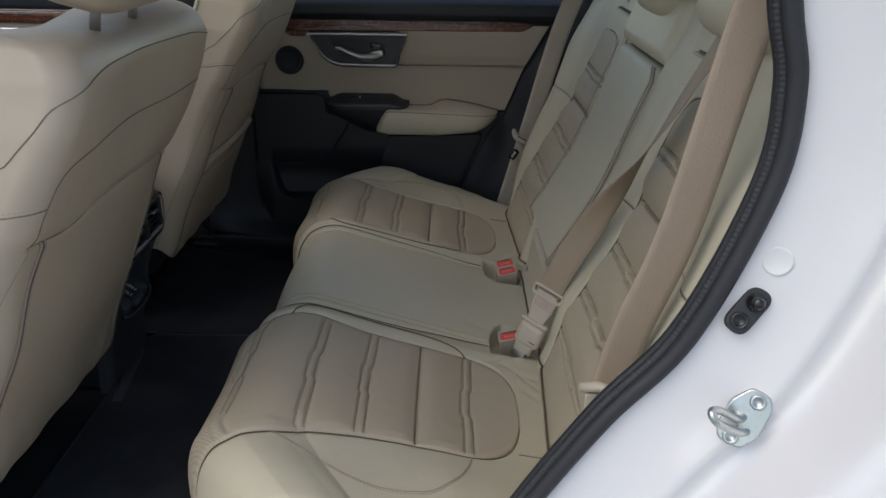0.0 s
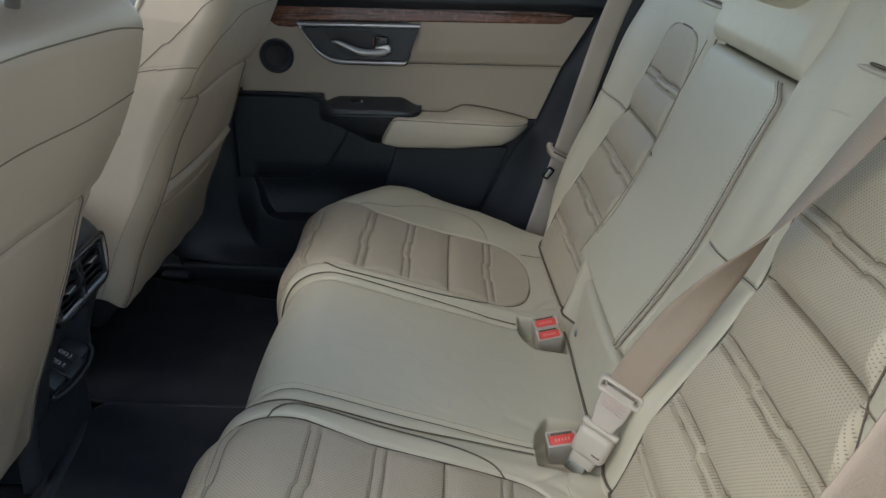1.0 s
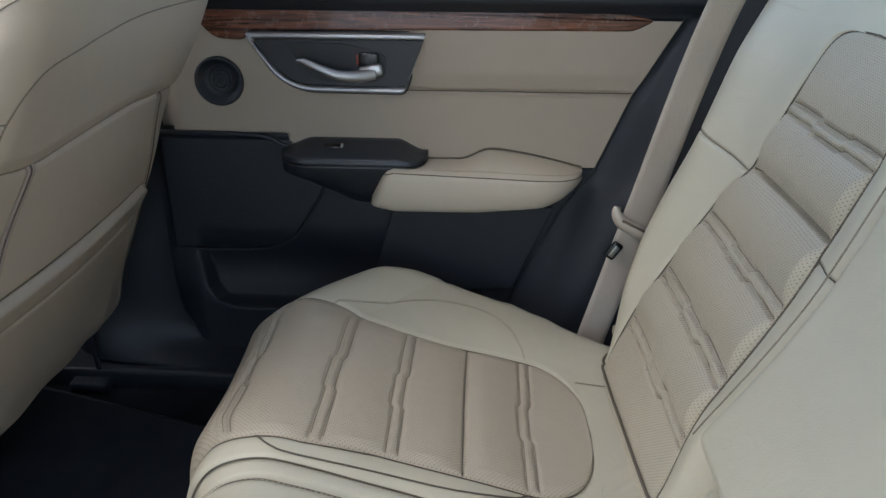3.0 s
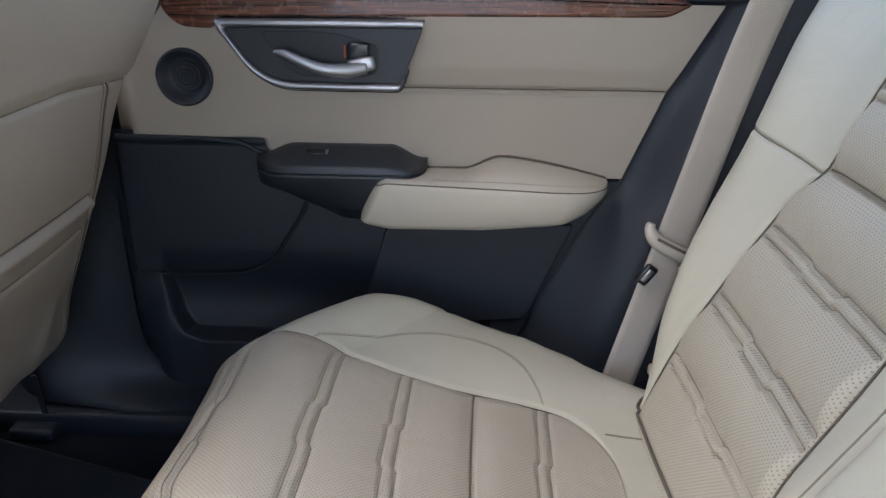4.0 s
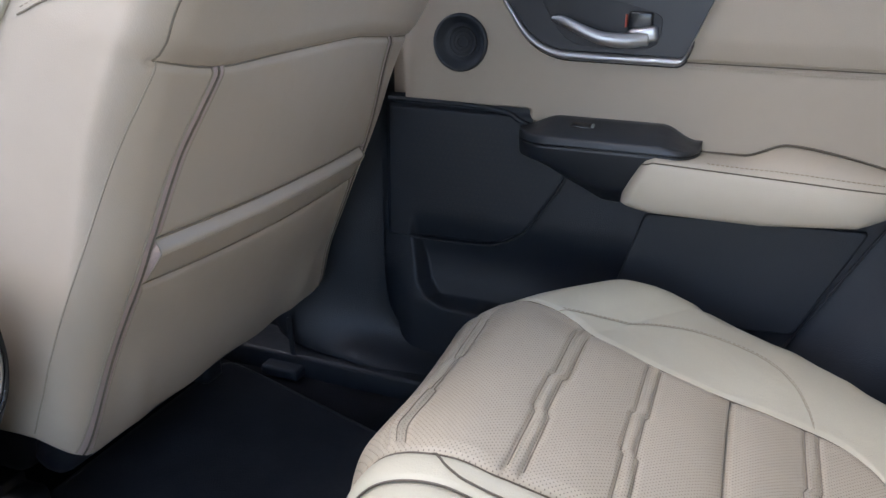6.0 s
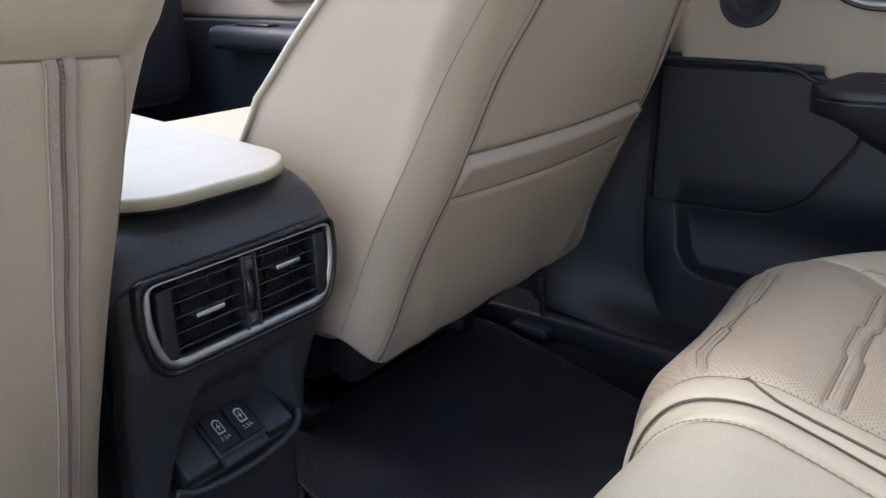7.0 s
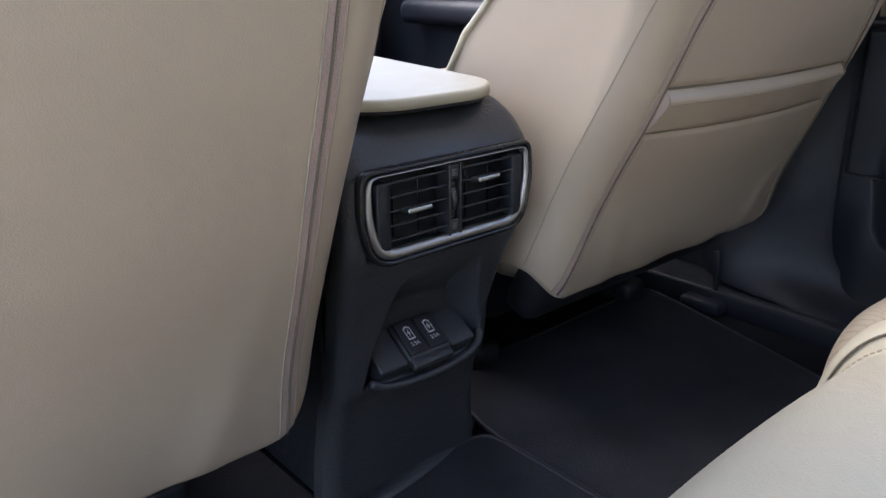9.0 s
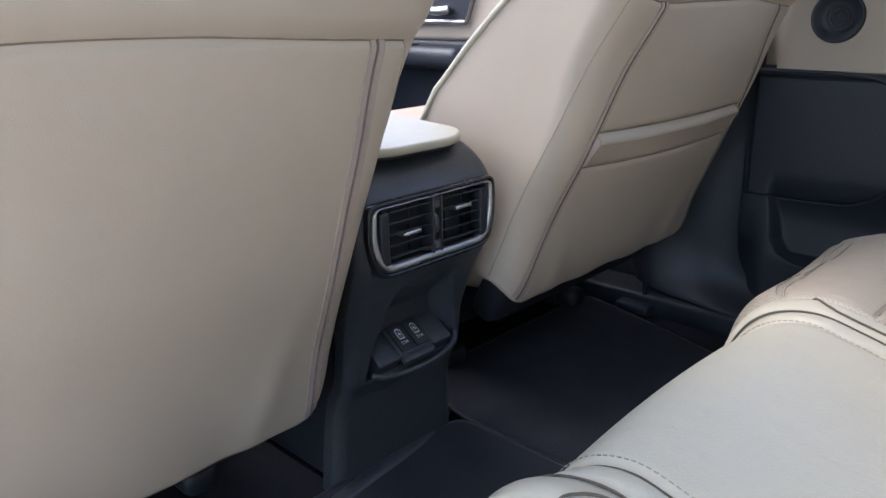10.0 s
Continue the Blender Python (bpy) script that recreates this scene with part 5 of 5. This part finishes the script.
cb = thing("centre_seat_belt", "beige seat belt across the backrest, latched in the middle", "seat belt", "rear seat belts")
c_hi = catmull([(0.44, 0.80, 1.02), (0.385, 0.91, 0.83), (0.325, 0.995, 0.645), (0.252, 1.058, 0.475), (0.214, 1.092, 0.375), (0.197, 1.111, 0.318)], 60)
th_ = np.radians(np.interp(np.linspace(0, 1, 60), [0, .2, .5, .62, .72, .86, 1], [-36, -34, -20, 0, 40, 88, 90]))[:, None]
part("webbing", band(c_hi, np.sin(th_) * np.array([[0.62, -0.43, -0.58]]) + np.cos(th_) * np.array([[0.39, 0.91, -0.16]]), 0.046, 0.0016), WEB_D, cb)
LA = np.array([0.196, 1.112, 0.315])      # where the webbing meets the tongue
LB = np.array([0.168, 1.114, 0.229])      # the latch's middle
lw = np.array([0.55, -0.46, -0.69])        # across the tongue
ld = (LB - LA) / np.linalg.norm(LB - LA)
lw -= lw.dot(ld) * ld
lw /= np.linalg.norm(lw)
ln = np.cross(ld, lw)
LM = Matrix(((*[lw[0], ld[0], ln[0]], LA[0]), (*[lw[1], ld[1], ln[1]], LA[1]), (*[lw[2], ld[2], ln[2]], LA[2]), (0, 0, 0, 1)))
lo_ = rounded([(-0.032, -0.010), (0.032, -0.010), (0.032, 0.014), (-0.032, 0.014)], 0.009, 6)
li_ = rounded([(-0.025, -0.003), (0.025, -0.003), (0.025, 0.006), (-0.025, 0.006)], 0.003, 6)
part("tongue_frame", ring(lo_, li_, LM @ pose(0, 0, -0.005), 0.010, 0.001), BUCKLE, cb, "beige plastic tongue frame")
fw = []
for y_, w_, h_, n_ in ((0.0, .040, .010, 0.0), (0.012, .045, .011, 0.0), (0.034, .043, .010, 0.001), (0.048, .036, .012, 0.003), (0.056, .034, .014, 0.003)):
    q = np.linspace(0, 2 * np.pi, 24, endpoint=False)
    f = lambda w: np.sign(w) * np.abs(w) ** 0.45
    fw.append(np.c_[w_ / 2 * f(np.cos(q)), np.full(24, y_), n_ + h_ / 2 * f(np.sin(q))])
fw = np.stack([catmull(np.array(fw)[:, k], 24) for k in range(24)], axis=1)
fw = fw @ np.array(LM.to_3x3()).T + np.array(LM.translation)
part("folded_webbing", sheet(fw, closed=True), WEB, cb, "stitched fold of webbing")
for q in range(7):
    part("bar_tack", rbox((0.032, 0.0013, 0.0012), 0.0004, 1, LM @ pose(0.0, 0.014 + q * 0.0026, 0.0058, 0, 0, 4 * (-1) ** q)), ZIP, cb)
part("latch_hinge", rbox((0.054, 0.010, 0.012), 0.0045, 3, LM @ pose(0.0, 0.062, 0.003)), BUCKLE, cb)
part("latch_body", rbox((0.050, 0.046, 0.026), 0.010, 5, LM @ pose(0.0, 0.089, -0.002)), BUCKLE, cb, "beige plastic latch body")
part("latch_slot", rbox((0.012, 0.0022, 0.002), 0.0008, 2, LM @ pose(0.012, 0.098, 0.0107)), SEAM, cb)
part("latch_neck", rbox((0.036, 0.024, 0.016), 0.005, 3, LM @ pose(-0.002, 0.118, -0.004)), BUCKLE, cb)
part("latch_plate", rbox((0.026, 0.030, 0.003), 0.001, 2, LM @ pose(-0.006, 0.128, 0.002)), STEEL, cb, "bright latch plate")


def buckle(x, y, z, tilt, yaw, label):
    """A buckle: a housing with a raised rim, a sunk red button with a raised press mark, and the tongue's slot behind it."""
    bk = thing("belt_buckle", label, "belt buckle", "belt buckles")
    m = pose(x, y, z, tilt, -10, yaw) @ Matrix.Diagonal((0.88, 0.90, 0.95, 1))
    part("housing", rbox((0.050, 0.029, 0.062), 0.006, 4, m @ pose(0, 0, -0.033)), BUCKLE, bk)
    rim = rounded([(-0.0250, -0.0145), (0.0250, -0.0145), (0.0250, 0.0145), (-0.0250, 0.0145)], 0.005, 5)
    hole = rounded([(-0.0205, -0.0105), (0.0205, -0.0105), (0.0205, 0.0105), (-0.0205, 0.0105)], 0.003, 5)
    part("rim", ring(rim, hole, m @ pose(0, 0, -0.004), 0.006, 0.0006), BUCKLE, bk)
    btn = part("button", rbox((0.040, 0.0165, 0.008), 0.002, 3, m @ pose(0, -0.0022, -0.0022, 8, 0, 0)), RED, bk, "red release button")
    part("slot", rbox((0.034, 0.0038, 0.004), 0.001, 2, m @ pose(0, 0.0088, -0.0015)), SEAM, bk)
    for k in range(5):
        part("press_mark", rbox((0.0028, 0.0050, 0.0005), 0.0002, 1, m @ pose(-0.0105 + k * 0.0052, -0.0025, 0.0017, 8, 0, 0)), PRESS, btn)
    return bk


buckle(0.146, 1.470, 0.206, 22, 8, "beige buckle with red button standing in the seat gap")
buckle(0.149, 1.436, 0.203, 22, 8, "beige buckle with red button standing in the seat gap")
buckle(0.137, 1.164, 0.198, 20, 4, "beige buckle with red button in the seat gap by the latch")

# ---- near side: door opening ----
SEAL = catmull([(0.22, 1.16), (0.268, 1.0), (0.300, 0.853), (0.319, 0.78), (0.315, 0.683), (0.260, 0.527), (0.186, 0.427), (0.112, 0.307), (0.04, 0.17), (-0.02, 0.05), (-0.12, -0.03), (-0.30, -0.06), (-0.75, -0.06)], 160)
tg = np.gradient(SEAL, axis=0)
tg /= np.linalg.norm(tg, axis=1)[:, None]
OUT = np.c_[-tg[:, 1], tg[:, 0]]
body = thing("wall_near_body", "white painted body side around the open rear door", "car body", kind="structure")
steps = [(0.0, 0.625), (0.012, 0.608), (0.040, 0.600), (0.075, 0.588), (0.098, 0.574), (0.107, 0.570), (0.113, 0.573), (0.125, 0.574), (0.136, 0.560), (0.145, 0.526), (0.151, 0.490), (0.157, 0.476), (0.163, 0.468), (0.172, 0.450), (0.195, 0.440), (0.23, 0.425), (0.30, 0.405), (0.42, 0.39), (0.60, 0.385), (0.9, 0.40)]
st = catmull(steps, 150)
# curvature of the opening pulls far offsets together, so they fan out evenly from the opening's centre
ctr = np.array([-0.25, 0.55])
far = SEAL - ctr
far /= np.linalg.norm(far, axis=1)[:, None]
P = []
for o, y in st:
    k = np.clip(o / 0.25, 0, 1)
    d = OUT * (1 - k) + far * k
    d /= np.linalg.norm(d, axis=1)[:, None]
    P.append(np.c_[SEAL[:, 0] + d[:, 0] * o, np.full(len(SEAL), y), SEAL[:, 1] + d[:, 1] * o])
P = np.array(P)
P[:, :, 0], P[:, :, 2] = np.clip(P[:, :, 0], -0.9, 0.97), np.clip(P[:, :, 2], -0.2, 1.255)
part("jamb", sheet(P), PAINT, body, "glossy white painted door jamb")
seal = thing("door_seal", "black rubber weatherstrip around the door opening", "weatherstrip", kind="structure")
part("bulb", tube(np.c_[SEAL[:, 0] + OUT[:, 0] * 0.004, np.full(160, 0.601), SEAL[:, 1] + OUT[:, 1] * 0.004], 0.0095, 14), RUBBER, seal)
fine_ = np.linspace(0, 159, 1100)
LIP = np.c_[np.interp(fine_, range(160), SEAL[:, 0] - OUT[:, 0] * 0.005), np.full(1100, 0.608), np.interp(fine_, range(160), SEAL[:, 1] - OUT[:, 1] * 0.005)]
part("lip", tube(LIP, 0.0058 + 0.0006 * np.sin(np.arange(1100) * np.pi / 1.5), 12), RUBBER, seal, "ribbed inner lip")
part("pinch_flange", tube(np.c_[SEAL[:, 0] - OUT[:, 0] * 0.003, np.full(160, 0.622), SEAL[:, 1] - OUT[:, 1] * 0.003], 0.006, 10), PLASTIC_D, seal)


def jamb_at(x, z):
    """The jamb's depth at a place."""
    d = np.linalg.norm(SEAL - (x, z), axis=1)
    return float(np.interp(d.min(), st[:, 0], st[:, 1]))


stk = thing("door_striker", "zinc plated door striker bolted to the jamb", "door striker")
SX, SZ = 0.324, 0.448
SYm = jamb_at(SX, SZ)
SM = Matrix.Translation((SX, SYm - 0.002, SZ)) @ Euler((radians(90), 0, 0)).to_matrix().to_4x4() @ pose(0, 0, 0, -14, -26, -18) @ Matrix.Scale(1.2, 4)
part("plate", prism(rounded([(-0.012, -0.025), (0.008, -0.025), (0.017, -0.010), (0.017, 0.018), (0.010, 0.028), (-0.006, 0.028), (-0.017, 0.010), (-0.017, -0.015)], 0.005), SM, 0.004, 0.0015), STEEL, stk)
lo = [(SX + 0.006, SYm - 0.006, SZ - 0.012), (SX - 0.010, SYm - 0.020, SZ - 0.004), (SX - 0.034, SYm - 0.034, SZ + 0.014), (SX - 0.045, SYm - 0.038, SZ + 0.024), (SX - 0.047, SYm - 0.033, SZ + 0.030), (SX - 0.036, SYm - 0.026, SZ + 0.026), (SX - 0.012, SYm - 0.014, SZ + 0.008), (SX - 0.002, SYm - 0.004, SZ + 0.003)]
part("loop", tube(catmull(lo, 50), 0.0042, 12), STEEL, stk, "bent striker loop")
for q in ((0.003, 0.019), (-0.003, -0.018)):
    part("bolt", turned([(0.0068, 0), (0.0068, 0.003), (0.0045, 0.004), (0.004, 0.0025), (0.0, 0.0025)], SM @ Matrix.Translation((*q, 0.004)), 20), STEEL, stk)
sw = thing("door_switch", "black rubber courtesy light switch on the jamb", "door switch")
WX, WZ = 0.317, 0.560
WM = Matrix.Translation((WX, jamb_at(WX, WZ) - 0.001, WZ)) @ Euler((radians(90), 0, 0)).to_matrix().to_4x4() @ pose(0, 0, 0, -12, -24, -32)
part("boot", prism(rounded([(-0.013, -0.026), (0.013, -0.026), (0.013, 0.026), (-0.013, 0.026)], 0.013, 8), WM, 0.007, 0.003, 3), RUBBER, sw)
part("plunger", turned([(0.010, 0.006), (0.0095, 0.012), (0.006, 0.013), (0.006, 0.022), (0.0045, 0.025), (0, 0.025)], WM @ Matrix.Translation((0.001, 0.011, 0)), 24), GLOSS, sw)
part("screw", turned([(0.009, 0.007), (0.009, 0.009), (0.006, 0.0095), (0.0055, 0.0078), (0, 0.0078)], WM @ Matrix.Translation((0, -0.013, 0)), 24), GLOSS, sw)
pl_ = thing("body_plug", "white painted round body plug in the jamb", "body plug")
QX, QZ = 0.337, 0.614
QM = Matrix.Translation((QX, jamb_at(QX, QZ) - 0.001, QZ)) @ Euler((radians(90), 0, 0)).to_matrix().to_4x4() @ pose(0, 0, 0, -8, -20, 0)
part("disc", turned([(0.0150, -0.003), (0.0146, 0.0002), (0.0132, 0.0007), (0.0118, 0.0002), (0.0, 0.0002)], QM, 40), PAINT, pl_)

# near side in front of the opening, and the ends of the cabin
part("b_pillar", rbox((0.12, 0.12, 1.25), 0.03, 3, pose(-0.83, 0.54, 0.55)), PAINT, body)
part("front_door_skin", rbox((0.95, 0.12, 1.05), 0.03, 3, pose(-1.36, 0.50, 0.20)), PAINT, body)
part("roof_rail", rbox((2.6, 0.10, 0.09), 0.03, 3, pose(-0.35, 0.60, 1.185)), PAINT, body)
part("sill", rbox((1.30, 0.16, 0.16), 0.03, 3, pose(-0.35, 0.55, -0.12)), PAINT, body)
part("rear_quarter_trim", rbox((0.5, 0.05, 0.75), 0.02, 3, pose(0.60, 0.66, 0.40)), PLASTIC, body)
roof = part("roof", roof_mesh(-1.03, 0.97, 0.605, 2.065, 1.245, 0.03), PAINT)
tagged(roof, "white painted car roof panel", "car roof", kind="structure")
tail = part("wall_rear", rbox((0.06, 1.50, 0.95), 0.02, 2, pose(0.95, 1.335, 0.35)), PLASTIC)
tagged(tail, "black plastic luggage space end wall", "wall", kind="structure")
dash = part("dashboard", rbox((0.35, 1.40, 0.42), 0.06, 4, pose(-1.75, 1.335, 0.52)), PLASTIC)
tagged(dash, "black plastic dashboard ahead of the front seats", "dashboard")
bulk = part("wall_front", rbox((0.06, 1.50, 1.15), 0.02, 2, pose(-1.95, 1.335, 0.15)), PLASTIC)
tagged(bulk, "black front bulkhead", "wall", kind="structure")
